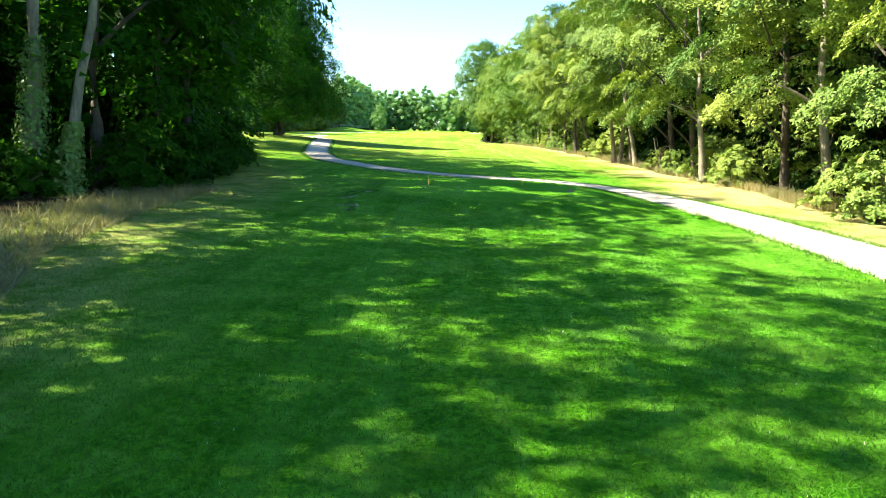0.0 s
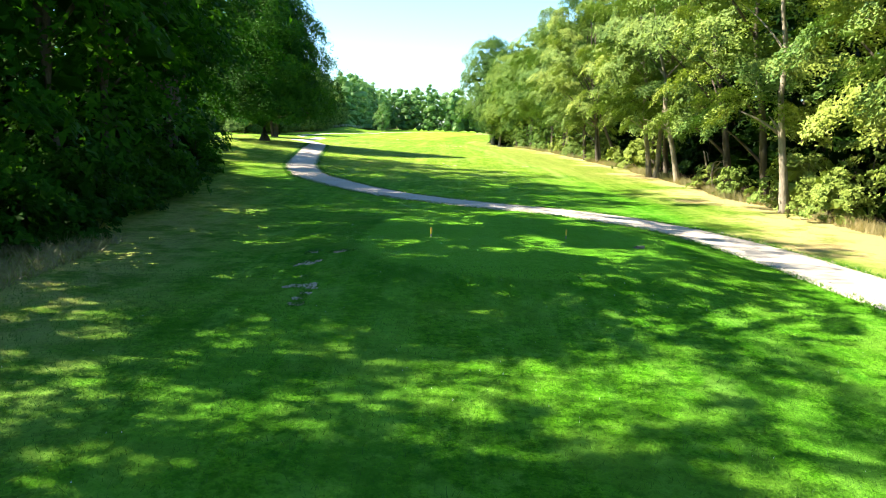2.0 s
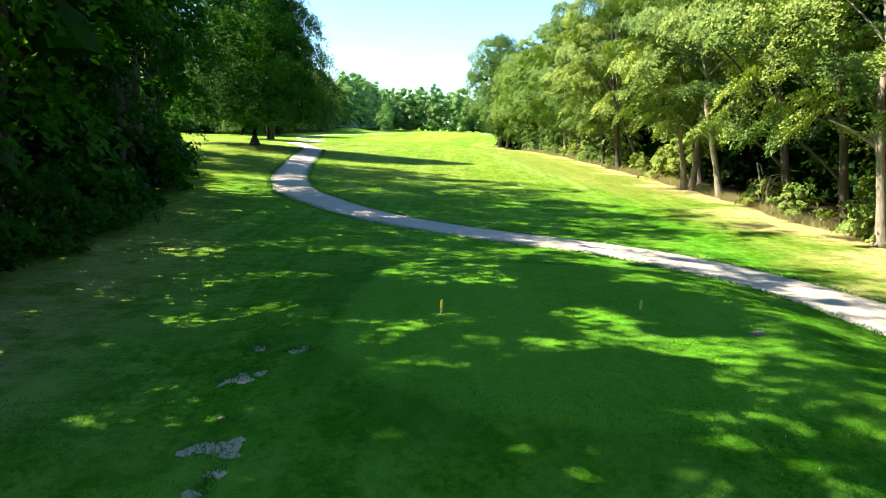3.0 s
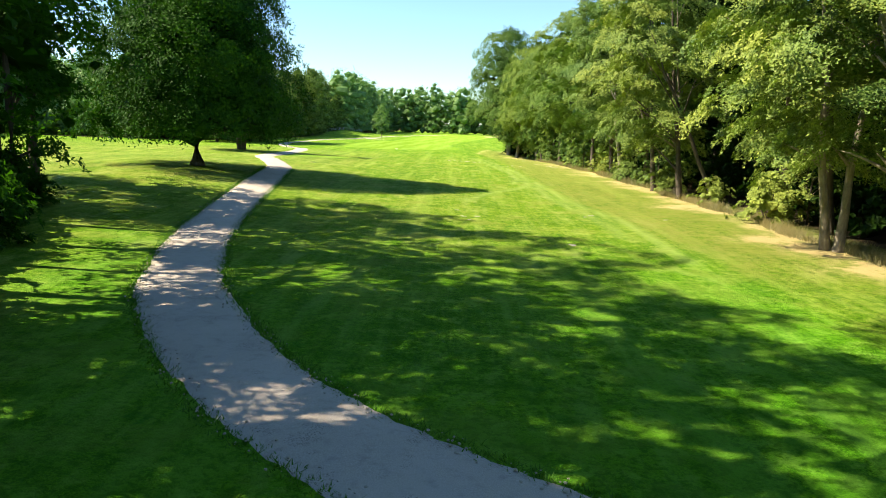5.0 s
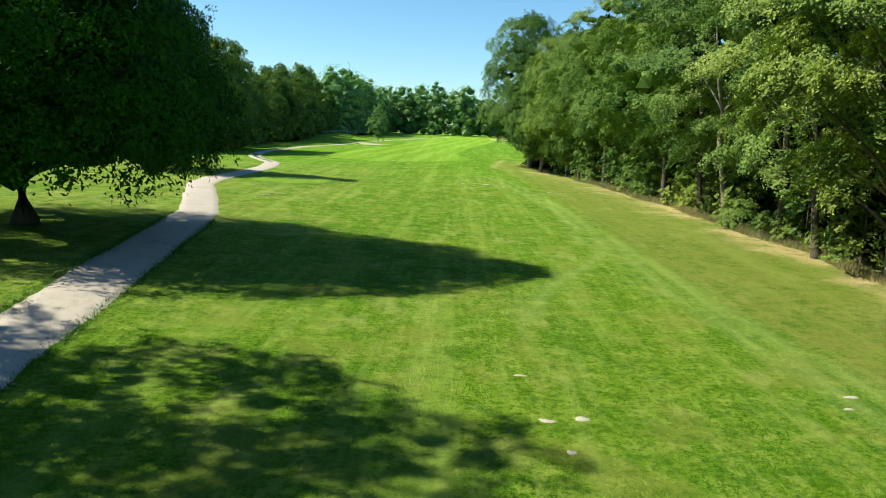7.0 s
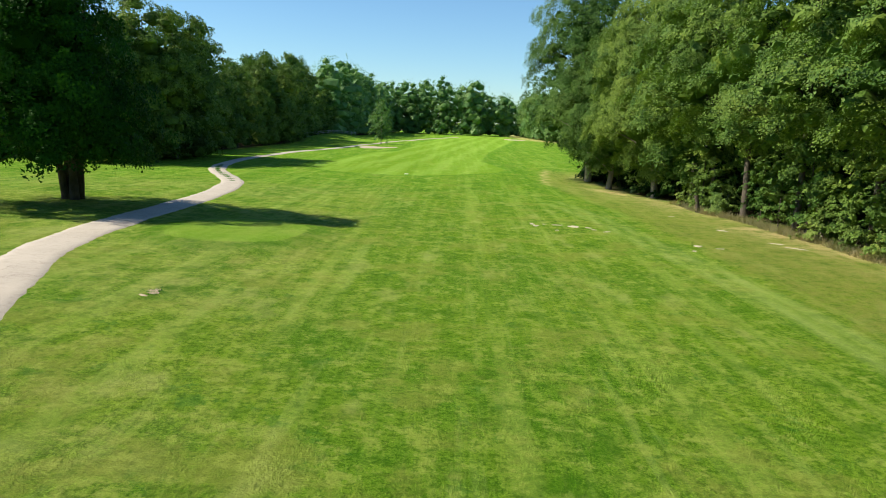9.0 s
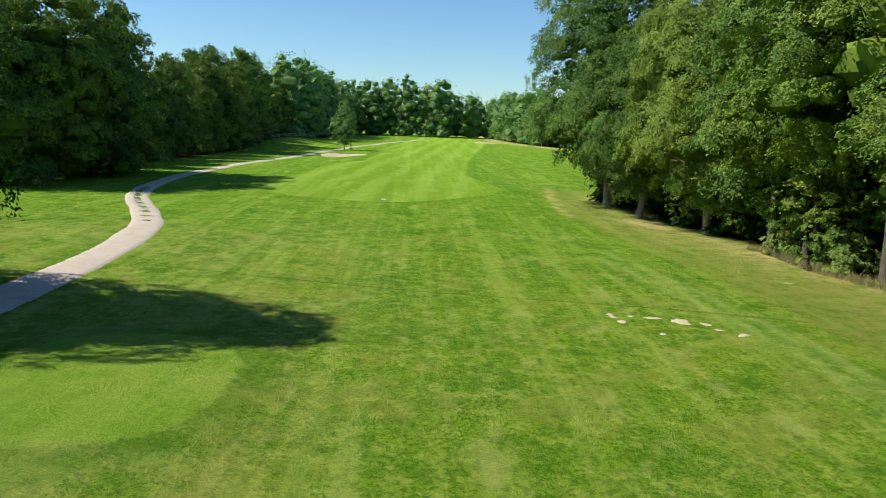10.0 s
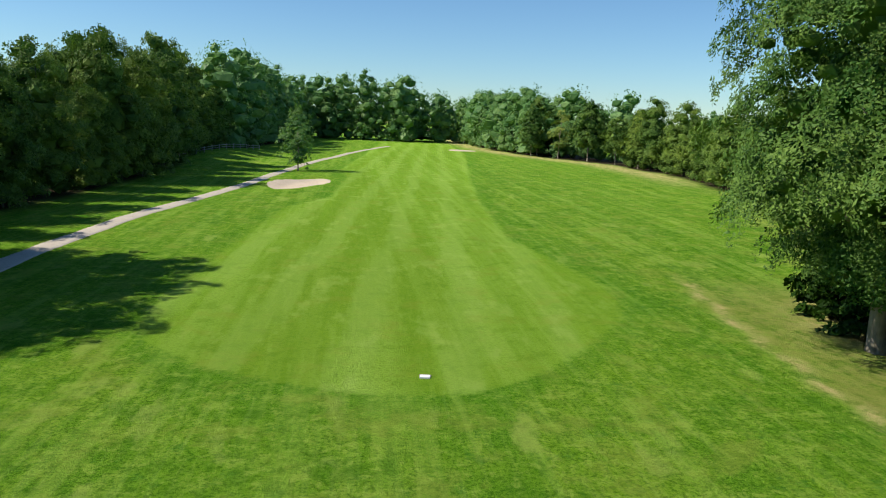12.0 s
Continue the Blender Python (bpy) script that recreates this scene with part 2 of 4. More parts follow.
def gravel_material(name, lo, hi, pebbly=1.0):
    m, n, l, b = material(name, 0.95, 0.1)
    pos = n.new("ShaderNodeNewGeometry").outputs["Position"]
    fine, mid, broad = tex_noise(n, l, 45, 5, pos, 0.75), tex_noise(n, l, 3.5, 5, pos, 0.65), tex_noise(n, l, 0.5, 3, pos)
    col = mix(n, l, step(n, l, fine, 0.25, 0.75), lo, hi)
    col = mix(n, l, calc(n, l, "MULTIPLY", step(n, l, mid, 0.5, 0.75), 0.4 * pebbly), col, tuple(0.55 * v for v in lo))
    col = mix(n, l, calc(n, l, "MULTIPLY", step(n, l, broad, 0.4, 0.7), 0.35), col, hi)
    # coarser dark stones lie bare in places
    vor = n.new("ShaderNodeTexVoronoi")
    vor.inputs["Scale"].default_value = 28
    l.new(pos, vor.inputs["Vector"])
    stony = calc(n, l, "MULTIPLY", step(n, l, vor.outputs["Distance"], 0.42, 0.25), step(n, l, tex_noise(n, l, 0.8, 5, pos, 0.65), 0.55, 0.64))
    col = mix(n, l, calc(n, l, "MULTIPLY", stony, 0.75 * pebbly), col, tuple(0.3 * v for v in lo))
    l.new(col, b.inputs["Base Color"])
    bp = n.new("ShaderNodeBump")
    bp.inputs["Strength"].default_value, bp.inputs["Distance"].default_value = 0.7, 0.02
    l.new(fine, bp.inputs["Height"])
    l.new(bp.outputs[0], b.inputs["Normal"])
    return m


GROUND = ground_material()
GRAVEL = gravel_material("pale_gravel", (0.335, 0.297, 0.243), (0.52, 0.467, 0.385))
SAND = gravel_material("bunker_sand", (0.42, 0.34, 0.24), (0.60, 0.51, 0.39), 0.4)
CHALK = gravel_material("bare_chalky_soil", (0.30, 0.27, 0.19), (0.50, 0.46, 0.37), 0.8)


PINKISH = gravel_material("bare_pinkish_soil", (0.36, 0.32, 0.20), (0.56, 0.51, 0.36), 0.6)
SOIL = gravel_material("worn_dusty_soil", (0.30, 0.235, 0.15), (0.56, 0.45, 0.31), 0.9)


def plain(name, c, rough=0.5):
    m, n, l, b = material(name, rough, 0.4)
    f = tex_noise(n, l, 14, 4)
    l.new(mix(n, l, calc(n, l, "MULTIPLY", f, 0.35), c, tuple(0.6 * v for v in c)), b.inputs["Base Color"])
    return m


YELLOW, WHITE, WOOD = plain("yellow_paint", (0.75, 0.50, 0.05)), plain("white_paint", (0.78, 0.78, 0.75)), plain("grey_wood", (0.22, 0.19, 0.15), 0.9)


# ------------------------------------------------------------ plan of the hole
def bell(x, y, cx, cy, rx, ry):
    return np.exp(-((x - cx) / rx) ** 2 - ((y - cy) / ry) ** 2)


def inside(x, y, cx, cy, rx, ry, power=2.6):
    """About how many metres (x, y) lies inside a rounded outline."""
    r = (np.abs((x - cx) / rx) ** power + np.abs((y - cy) / ry) ** power) ** (1 / power)
    return (1 - r) * min(rx, ry)


def ease(v, lo, hi):
    t = np.clip((v - lo) / (hi - lo), 0, 1)
    return t * t * (3 - 2 * t)


PATH_LINE = [(11.0, -30), (10.9, 0), (10.7, 12), (10.7, 20), (10.4, 27), (9.5, 33), (7.8, 37.5), (5, 41), (1.5, 43.5), (-1.8, 46), (-4.6, 48.6),
             (-6.6, 51.5), (-8.4, 54.8), (-9.8, 58.2), (-12.1, 67), (-14.0, 79), (-15.7, 92), (-17.7, 103), (-21.1, 113), (-24.4, 123),
             (-25.4, 132), (-25.6, 141), (-25.9, 149.5), (-27.3, 157.5), (-30.1, 165), (-34.6, 175.5), (-37, 187), (-37.7, 202), (-36.5, 218),
             (-34, 234), (-30.5, 258), (-26, 296), (-15, 355), (-6, 390)]
RIGHT_EDGE = [(-40, 17), (20, 16.5), (45, 17), (70, 17.5), (100, 17.3), (125, 16), (145, 14), (160, 13), (172, 12), (183, 12), (190, 14), (205, 22), (250, 40),
              (290, 47), (325, 45), (350, 34), (380, 28), (430, 26)]     # y, x
LEFT_EDGE = [(-40, -9), (10, -9), (20, -10), (30, -10.8), (40, -12), (50, -14), (60, -17.5), (75, -22.5), (84, -40), (150, -95), (184, -70), (190, -51), (203, -48.5),
             (215, -47.5), (250, -45), (280, -46), (310, -50), (330, -46), (410, -38)]
FAIRWAY_R = [(176, -12), (178.5, -8), (182, -4.8), (186, -2), (190, -0.4), (194, 0.1), (200, -0.8), (211, -2.6), (236, -0.9), (280, 4.2), (350, 14), (420, 18)]
FAIRWAY_L = [(176, -14), (178, -18.5), (180, -22), (183, -25), (190, -26), (205, -25.2), (228, -23.5), (240, -19), (268, -17.5), (284, -19), (333, -14.5), (420, -8)]


def along(y, table):
    a = np.array(table, float)
    x = np.interp(y, a[:, 0], a[:, 1])
    return x + 0.5 * np.sin(np.asarray(y) * 0.45) * np.sin(np.asarray(y) * 0.13 + 1) if table is RIGHT_EDGE else x


def height(x, y):
    x, y = np.asarray(x, float), np.asarray(y, float)
    z = 1.25 * bell(x, y, -26, 95, 13, 26) + 0.6 * bell(x, y, -36, 140, 11, 20) - 0.8 * bell(x, y, 14, 174, 9, 20)
    z = z + 0.30 * ease(inside(x, y, 1.9, 31, 5.6, 6.4), -1.4, 1.4) + 0.30 * ease(inside(x, y, -18.2, 129.5, 4.4, 5.2), -1.2, 1.2)
    z = z + 1.6 * bell(x, y, -44, 312, 8, 24)
    z = z + 0.05 * np.sin(x * 0.31 + 1.2) * np.sin(y * 0.23) + 0.04 * np.sin(x * 0.13 - y * 0.17)
    # hollow of the greenside bunker and its lip
    b = inside(x, y - 1.3 * (x + 23.8) * (1.2 - 0.1 * np.minimum(abs(x + 23.8), 6)), -23.8, 256.5, 4.6, 8.6, 2.0)
    z = z - 0.5 * ease(b, -0.3, 2.5) + 0.25 * ease(b, -2.0, -0.4) * (1 - ease(b, -0.4, 0.4))
    return z


def spline(points, spacing):
    """Points of a smooth curve through the given ones, at about even spacing."""
    p = np.array([points[0]] + list(points) + [points[-1]], float)
    out = []
    for i in range(1, len(p) - 2):
        k = max(2, int(np.linalg.norm(p[i + 1] - p[i]) / spacing))
        for s in np.linspace(0, 1, k, endpoint=False):
            a, b, c, d = p[i - 1], p[i], p[i + 1], p[i + 2]
            out.append(0.5 * (2 * b + (c - a) * s + (2 * a - 5 * b + 4 * c - d) * s * s + (3 * b - a - 3 * c + d) * s ** 3))
    return np.array(out)


# ------------------------------------------------------------ mesh helpers
def mesh_object(name, verts, faces, mat, parent=None, smooth=False):
    me = bpy.data.meshes.new(name)
    verts, faces = np.asarray(verts, np.float32), np.asarray(faces, np.int32)
    me.vertices.add(len(verts))
    me.vertices.foreach_set("co", verts.ravel())
    k = faces.shape[1]
    me.loops.add(faces.size)
    me.loops.foreach_set("vertex_index", faces.ravel())
    me.polygons.add(len(faces))
    me.polygons.foreach_set("loop_start", np.arange(0, faces.size, k, dtype=np.int32))
    me.polygons.foreach_set("use_smooth", np.full(len(faces), smooth))
    me.update(calc_edges=True)
    me.materials.append(mat)
    ob = new(name, me)
    if parent is not None:
        ob.parent = parent
    return ob


def part(name, bm, mat, parent, label=""):
    me = bpy.data.meshes.new(name)
    bm.to_mesh(me)
    bm.free()
    me.materials.append(mat)
    ob = new(name, me)
    ob.parent = parent
    return tagged(ob, label)


def thing(name, label, category, x=0, y=0, z=None, turn=0, size=1.0, group="", kind=""):
    ob = new(name)
    ob.matrix_basis = pose(x, y, float(height(x, y)) if z is None else z, 0, 0, turn) @ Matrix.Scale(size, 4)
    return tagged(ob, label, category, group, kind)


def tube(bm, pts, radii, sides=7, lumps=0.0, rng=None):
    rings = []
    pts = [Vector(p) for p in pts]
    for i, (p, r) in enumerate(zip(pts, radii)):
        d = (pts[min(i + 1, len(pts) - 1)] - pts[max(i - 1, 0)]).normalized()
        q = d.to_track_quat("Z", "X")
        ring = []
        for k in range(sides):
            a = 2 * math.pi * k / sides
            rr = r * (1 + (lumps * (rng.random() - 0.5) if rng else 0))
            ring.append(bm.verts.new(p + q @ Vector((math.cos(a) * rr, math.sin(a) * rr, 0))))
        rings.append(ring)
    for a, b in zip(rings, rings[1:]):
        for k in range(sides):
            f = bm.faces.new((a[k], a[(k + 1) % sides], b[(k + 1) % sides], b[k]))
            f.smooth = True
    bm.faces.new(rings[-1])
    bm.faces.new(rings[0][::-1])


def leaf_arrays(pos, nrm, size, rng, slim=0.62, folded=True):
    """Pointed leaves: folded ones of two triangles each, or plain ones of one."""
    k = len(pos)
    nrm = nrm / np.maximum(np.linalg.norm(nrm, axis=1, keepdims=True), 1e-6)
    t = rng.normal(size=(k, 3))
    t -= nrm * np.sum(t * nrm, axis=1, keepdims=True)
    t /= np.maximum(np.linalg.norm(t, axis=1, keepdims=True), 1e-6)
    s = np.cross(nrm, t)
    size = size[:, None]
    base, tip = pos - t * size * 0.5, pos + t * size * 0.5 - nrm * size * 0.12
    i = np.arange(k)[:, None]
    if not folded:
        v = np.stack([base - s * size * slim * 0.5, base + s * size * slim * 0.5, tip], axis=1).reshape(-1, 3)
        return v, i * 3 + np.array([[0, 1, 2]])
    lf, rt = pos + s * size * slim * 0.5 - nrm * size * 0.1, pos - s * size * slim * 0.5 - nrm * size * 0.1
    v = np.stack([base, lf, tip, rt], axis=1).reshape(-1, 3)
    f = np.concatenate([i * 4 + np.array([[0, 2, 1]]), i * 4 + np.array([[0, 3, 2]])], axis=1).reshape(-1, 3)
    return v, f


PROFILES = {
    "oval": lambda u: np.sin(np.pi * np.clip(u, 0, 1) ** 0.75) ** 0.6,
    "bell": lambda u: np.minimum(1, 0.75 + u * 2.5) * np.clip(1 - u ** 2.0, 0, 1) ** 0.8,
    "tall": lambda u: np.minimum(1, 0.45 + u * 1.6) * np.clip(1 - u ** 3.0, 0, 1) ** 0.7,
    "dome": lambda u: np.minimum(1, 0.82 + u) * np.clip(1 - u ** 3.2, 0, 1) ** 0.5,
    "oak": lambda u: np.minimum(1, 0.3 + u * 2.6) * np.clip(1 - u ** 3.2, 0, 1) ** 0.5,
    "round": lambda u: np.minimum(1, 0.7 + u * 1.2) * np.clip(1 - np.clip(u - 0.25, 0, 1) ** 2.2 * 1.8, 0.05, 1) ** 0.5,
    "skirt": lambda u: np.minimum(1, 0.93 + u) * np.clip(1 - u ** 1.8, 0, 1) ** 0.75,
    "shrub": lambda u: np.minimum(1, 0.8 + u) * np.clip(1 - u ** 2.0, 0, 1) ** 0.6,
}


def crown_points(rng, h0, h1, radius, profile, boughs, sprays, leaves, leaf, thick=0.4, droop=0.35, uneven=0.25, solid=0.3, wide=0.34, gap=0.12, core=0.3, up=0.6, mass=1, cover=8):
    """A crown of separate boughs, each a tier of flat leafy sprays with dark gaps between: leaf places, normals and sizes,
    the boughs' middles, and the inner masses."""
    pr = PROFILES[profile]
    k = boughs
    u = (np.arange(k) + rng.random(k)) / k
    dens = np.maximum(pr(np.linspace(0.02, 0.98, 60)), 0.15)
    u = 0.97 * np.interp(u, np.concatenate([[0], np.cumsum(dens) / dens.sum()]), np.linspace(0, 1, 61))
    a = np.arange(k) * 2.39996 + rng.normal(scale=0.3, size=k) + rng.random() * 6.28
    if mass > 1:              # boughs gather on great limbs, with hollows between
        head = (np.arange(k) // mass) * mass
        turn = (np.arange(k) // mass) * 2.39996 + 6.28 * rng.random()
        a = turn + rng.normal(scale=0.28, size=k)
        u = np.clip(u[head] + 0.5 * mass / k + rng.normal(scale=0.03, size=k), 0.01, 0.97)
    reach = radius * pr(u) * (1 + uneven * np.clip(rng.normal(size=k), -1.6, 1.6) * 0.6)
    reach *= np.where(rng.random(k) < gap, 0.6, 1.0)
    br = np.minimum(radius * wide * (0.7 + 0.6 * rng.random(k)), 0.35 + 0.75 * reach)
    rad = np.maximum(reach - 0.85 * br, 0.0)
    z = np.clip(h0 + (h1 - h0) * u, h0 + br * thick * 0.6, h1 - br * thick)
    out = np.stack([np.cos(a), np.sin(a), 0 * a], axis=1)
    tan = np.stack([-np.sin(a), np.cos(a), 0 * a], axis=1)
    c = out * rad[:, None] + np.array([0, 0, 1.0]) * z[:, None]
    # sprays: towards the upper and outer skin of each bough
    own = np.repeat(np.arange(k), sprays)
    ns = len(own)
    q = rng.normal(size=(ns, 3))
    q /= np.linalg.norm(q, axis=1, keepdims=True)
    q[:, 2] = np.where(q[:, 2] < -0.25, -q[:, 2], q[:, 2])
    q[:, 0] = np.where(q[:, 0] < -0.45, -q[:, 0], q[:, 0])
    q *= (0.45 + 0.55 * rng.random(ns) ** 0.6)[:, None]
    b = br[own]
    mid = c[own] + out[own] * (q[:, 0] * b * 1.2)[:, None] + tan[own] * (q[:, 1] * b * 0.95)[:, None]
    mid[:, 2] += q[:, 2] * b * thick - droop * b * (np.maximum(q[:, 0], 0) ** 2 + 0.4 * q[:, 1] ** 2)
    face = np.array([0, 0, up]) + out[own] * (1.15 - up) + 0.55 * thick * (out[own] * q[:, :1] + tan[own] * q[:, 1:2]) + rng.normal(scale=0.22, size=(ns, 3))
    face /= np.linalg.norm(face, axis=1, keepdims=True)
    size_s = b * (0.24 + 0.2 * rng.random(ns))
    idx = rng.choice(ns, size=ns * leaves, p=size_s ** 1.6 / np.sum(size_s ** 1.6))
    e = rng.normal(size=(len(idx), 3))
    e *= (rng.random(len(idx)) ** 0.45 / np.linalg.norm(e, axis=1))[:, None]
    e -= face[idx] * np.sum(e * face[idx], axis=1, keepdims=True) * (1 - 0.55 * thick)
    p = mid[idx] + e * size_s[idx][:, None]
    p[:, 2] -= (0.15 + 0.5 * droop) * size_s[idx] * np.sum(e ** 2, axis=1)
    nrm = face[idx] + rng.normal(scale=0.32, size=e.shape)
    size = leaf * (0.6 + 0.8 * rng.random(len(p)))
    # sparse foliage nearer the stem
    i2 = np.repeat(np.arange(k), max(4, sprays // 2))
    e = rng.normal(size=(len(i2), 3)) * np.array([1, 1, 0.7])
    p2 = c[i2] * np.array([0.75, 0.75, 1]) + e * (br[i2] * 0.45)[:, None]
    p, nrm = np.concatenate([p, p2]), np.concatenate([nrm, np.array([0, 0, 1.0]) + rng.normal(scale=0.5, size=e.shape)])
    size = np.concatenate([size, leaf * 1.15 * (0.6 + 0.8 * rng.random(len(p2)))])
    axis = max(3, int(k * 0.25))       # masses along the middle close the crown
    au = 0.1 + 0.6 * rng.random(axis)
    ac = np.stack([rng.normal(size=axis) * radius * 0.12, rng.normal(size=axis) * radius * 0.12, h0 + (h1 - h0) * au], axis=1)
    cores = np.concatenate([c * np.array([0.84, 0.84, 1]) - np.array([0, 0, 0.12]) * br[:, None], ac])
    sizes = np.concatenate([br * solid, radius * pr(au) * core])
    cores[:, 2] = np.maximum(cores[:, 2], h0 + sizes * 0.6)
    if solid > 0:                      # leaves all over the inner masses
        i3 = np.repeat(np.arange(len(cores)), cover)
        e = rng.normal(size=(len(i3), 3))
        e /= np.linalg.norm(e, axis=1, keepdims=True)
        e[:, 2] = np.where(e[:, 2] < -0.3, -e[:, 2], e[:, 2])
        p = np.concatenate([p, cores[i3] + e * np.array([1, 1, 0.75]) * (sizes[i3] * (0.8 + 0.3 * rng.random(len(i3))))[:, None]])
        nrm = np.concatenate([nrm, e + rng.normal(scale=0.35, size=e.shape)])
        size = np.concatenate([size, leaf * (0.7 + 0.8 * rng.random(len(i3)))])
    low = h0 - 0.3 - 0.5 * rng.random(len(p)) if h0 > 1 else min(h0, 0.15)
    p[:, 2] = np.where(p[:, 2] < low, 2 * low - p[:, 2], p[:, 2])
    return p, nrm, size, c, (cores, sizes)


def core_pattern():
    bm = bmesh.new()
    bmesh.ops.create_icosphere(bm, subdivisions=1, radius=1)
    v, f = np.array([q.co[:] for q in bm.verts]), np.array([[q.index for q in t.verts] for t in bm.faces])
    bm.free()
    return v, f


CORE = core_pattern()


def core_arrays(mids, radii, rng, first):
    """Rough dark inner masses of foliage behind the leaves, one for each bough."""
    v, f = CORE
    k = len(v)
    rough = 0.55 + 0.6 * rng.random((len(mids), k, 1))
    pts = mids[:, None, :] + v[None] * rough * radii[:, None, None] * np.array([1, 1, 0.75])
    idx = first + np.arange(len(mids))[:, None, None] * k + f[None]
    return pts.reshape(-1, 3), idx.reshape(-1, 3)


def make_tree(name, label, category, leafmat, barkmat, seed, height_m, radius, clear, trunk_r, profile="oval", boughs=40, sprays=8, leaves=14, leaf=0.3,
              limbs=6, lean=(0, 0), stems=1, group="", shift=(0, 0), solid=0.3, folded=True, **shape):
    rng = np.random.default_rng(seed)
    root = tagged(new(name), label, category, group)
    pos, nrm, size, mid, (core_mid, core_r) = crown_points(rng, clear, height_m, radius, profile, boughs, sprays, leaves, leaf, solid=solid, **shape)
    bend = lambda z: np.array([lean[0] * z / height_m, lean[1] * z / height_m])
    pos[:, :2] += np.outer(pos[:, 2] / height_m, lean) + np.array(shift)
    v, f = leaf_arrays(pos, nrm, size, rng, folded=folded)
    core_mid[:, :2] += np.outer(core_mid[:, 2] / height_m, lean) + np.array(shift)
    if solid == 0:
        core_mid, core_r = core_mid[:0], core_r[:0]
    cv, cf = core_arrays(core_mid, core_r, rng, len(v))
    mesh_object("crown", np.concatenate([v, cv]), np.concatenate([f, cf]), leafmat, root)
    tops = []
    for s in range(stems):
        bm = bmesh.new()
        ang = 6.28 * s / stems + 0.7
        off = 0.0 if stems == 1 else trunk_r * 1.4
        spread = 0.0 if stems == 1 else radius * 0.28
        pts, rad = [], []
        wob = rng.normal(scale=trunk_r * 0.35, size=(9, 2))
        for i, w in enumerate(np.linspace(0, 1, 9)):
            z = w * height_m * 0.86 - 0.15
            b = bend(max(z, 0))
            pts.append((b[0] + wob[i, 0] * min(1, 3 * w) + math.cos(ang) * (off + spread * w), b[1] + wob[i, 1] * min(1, 3 * w) + math.sin(ang) * (off + spread * w), z))
            rad.append(trunk_r * (1.3 if i == 0 else 1) * (1 - 0.88 * w))
        pts.insert(1, tuple(np.array(pts[0]) * 0.94 + np.array(pts[1]) * 0.06 + np.array([0, 0, 0.25])))
        rad.insert(1, trunk_r * 1.12)
        tube(bm, pts, rad, 10, 0.12, rng)
        part("trunk", bm, barkmat, root)
        tops.append(pts)
    mid[:, :2] += np.outer(mid[:, 2] / height_m, lean) + np.array(shift)
    order = rng.permutation(len(mid))[:limbs]
    for j in order:
        goal = Vector(mid[j])
        pts = tops[int(rng.integers(len(tops)))]
        zs = max(clear * 0.75, goal.z - np.hypot(goal.x, goal.y) * (0.5 + 0.5 * rng.random()))
        zs = min(zs, height_m * 0.7)
        i = min(range(len(pts)), key=lambda q: abs(pts[q][2] - zs))
        start = Vector(pts[i])
        w = start.z / height_m
        r0 = trunk_r * (1 - 0.88 * w) * 0.5
        bm = bmesh.new()
        ctl = start.lerp(goal, 0.5) + Vector((0, 0, 0.12 * (goal - start).length))
        line = [start.lerp(ctl, t).lerp(ctl.lerp(goal, t), t) for t in np.linspace(0, 1, 6)]
        tube(bm, line, [r0 * (1 - 0.8 * t) for t in np.linspace(0, 1, 6)], 6, 0.15, rng)
        part("limb", bm, barkmat, root)
    return root


def plant(proto, x, y, turn=0, size=1.0, tall=1.0, tilt=(0, 0)):
    return copy_thing(proto, pose(x, y, float(height(x, y)), tilt[0], tilt[1], turn) @ Matrix.Diagonal((size, size, size * tall, 1)))


# ------------------------------------------------------------ ground
def steps(parts):
    out = [parts[0][0]]
    for a, b, d in parts:
        out += list(np.arange(a, b, d))[1:] + [b]
    return np.array(sorted(set(np.round(out, 3))))


xs = steps([(-3000, -1000, 500), (-1000, -200, 100), (-200, -60, 10), (-60, -32, 2.0), (-32, 0, 1.0), (0, 18, 0.5), (18, 24, 1.0), (24, 60, 2.0), (60, 200, 10), (200, 1000, 100), (1000, 3000, 500)])
ys = steps([(-3000, -1000, 500), (-1000, -100, 100), (-100, -20, 10), (-20, 0, 2), (0, 60, 1.0), (60, 205, 0.5), (205, 210, 1.0), (210, 300, 1.5), (300, 440, 4.0), (440, 1000, 40), (1000, 4000, 500)])
GX, GY = np.meshgrid(xs, ys)
gv = np.stack([GX.ravel(), GY.ravel(), height(GX, GY).ravel()], axis=1)
nx, ny = len(xs), len(ys)
gi = (np.arange(ny - 1)[:, None] * nx + np.arange(nx - 1)[None, :]).ravel()
ground = tagged(mesh_object("ground", gv, np.stack([gi, gi + 1, gi + nx + 1, gi + nx], axis=1), GROUND, smooth=True),
                "mown golf course grass with paler fairway, tees and dry margins", "ground", kind="structure")
gx, gy = gv[:, 0], gv[:, 1]
er, el = along(gy, RIGHT_EDGE), along(gy, LEFT_EDGE)
fair = np.minimum(np.minimum(along(gy, FAIRWAY_R) - gx, gx - along(gy, FAIRWAY_L)), gy - 176.5)
fair = np.where(gy > 425, -5, fair)
tees = np.maximum(inside(gx, gy, 1.9, 31, 4.6, 5.4), inside(gx, gy, -18.2, 129.5, 3.4, 4.2))
wr, wlft = gx - er, el - gx
wander = np.sin(gy * 0.37 + 1) + 0.7 * np.sin(gy * 0.83 + gx * 0.4) + 0.5 * np.sin(gy * 1.7 - gx * 0.9)
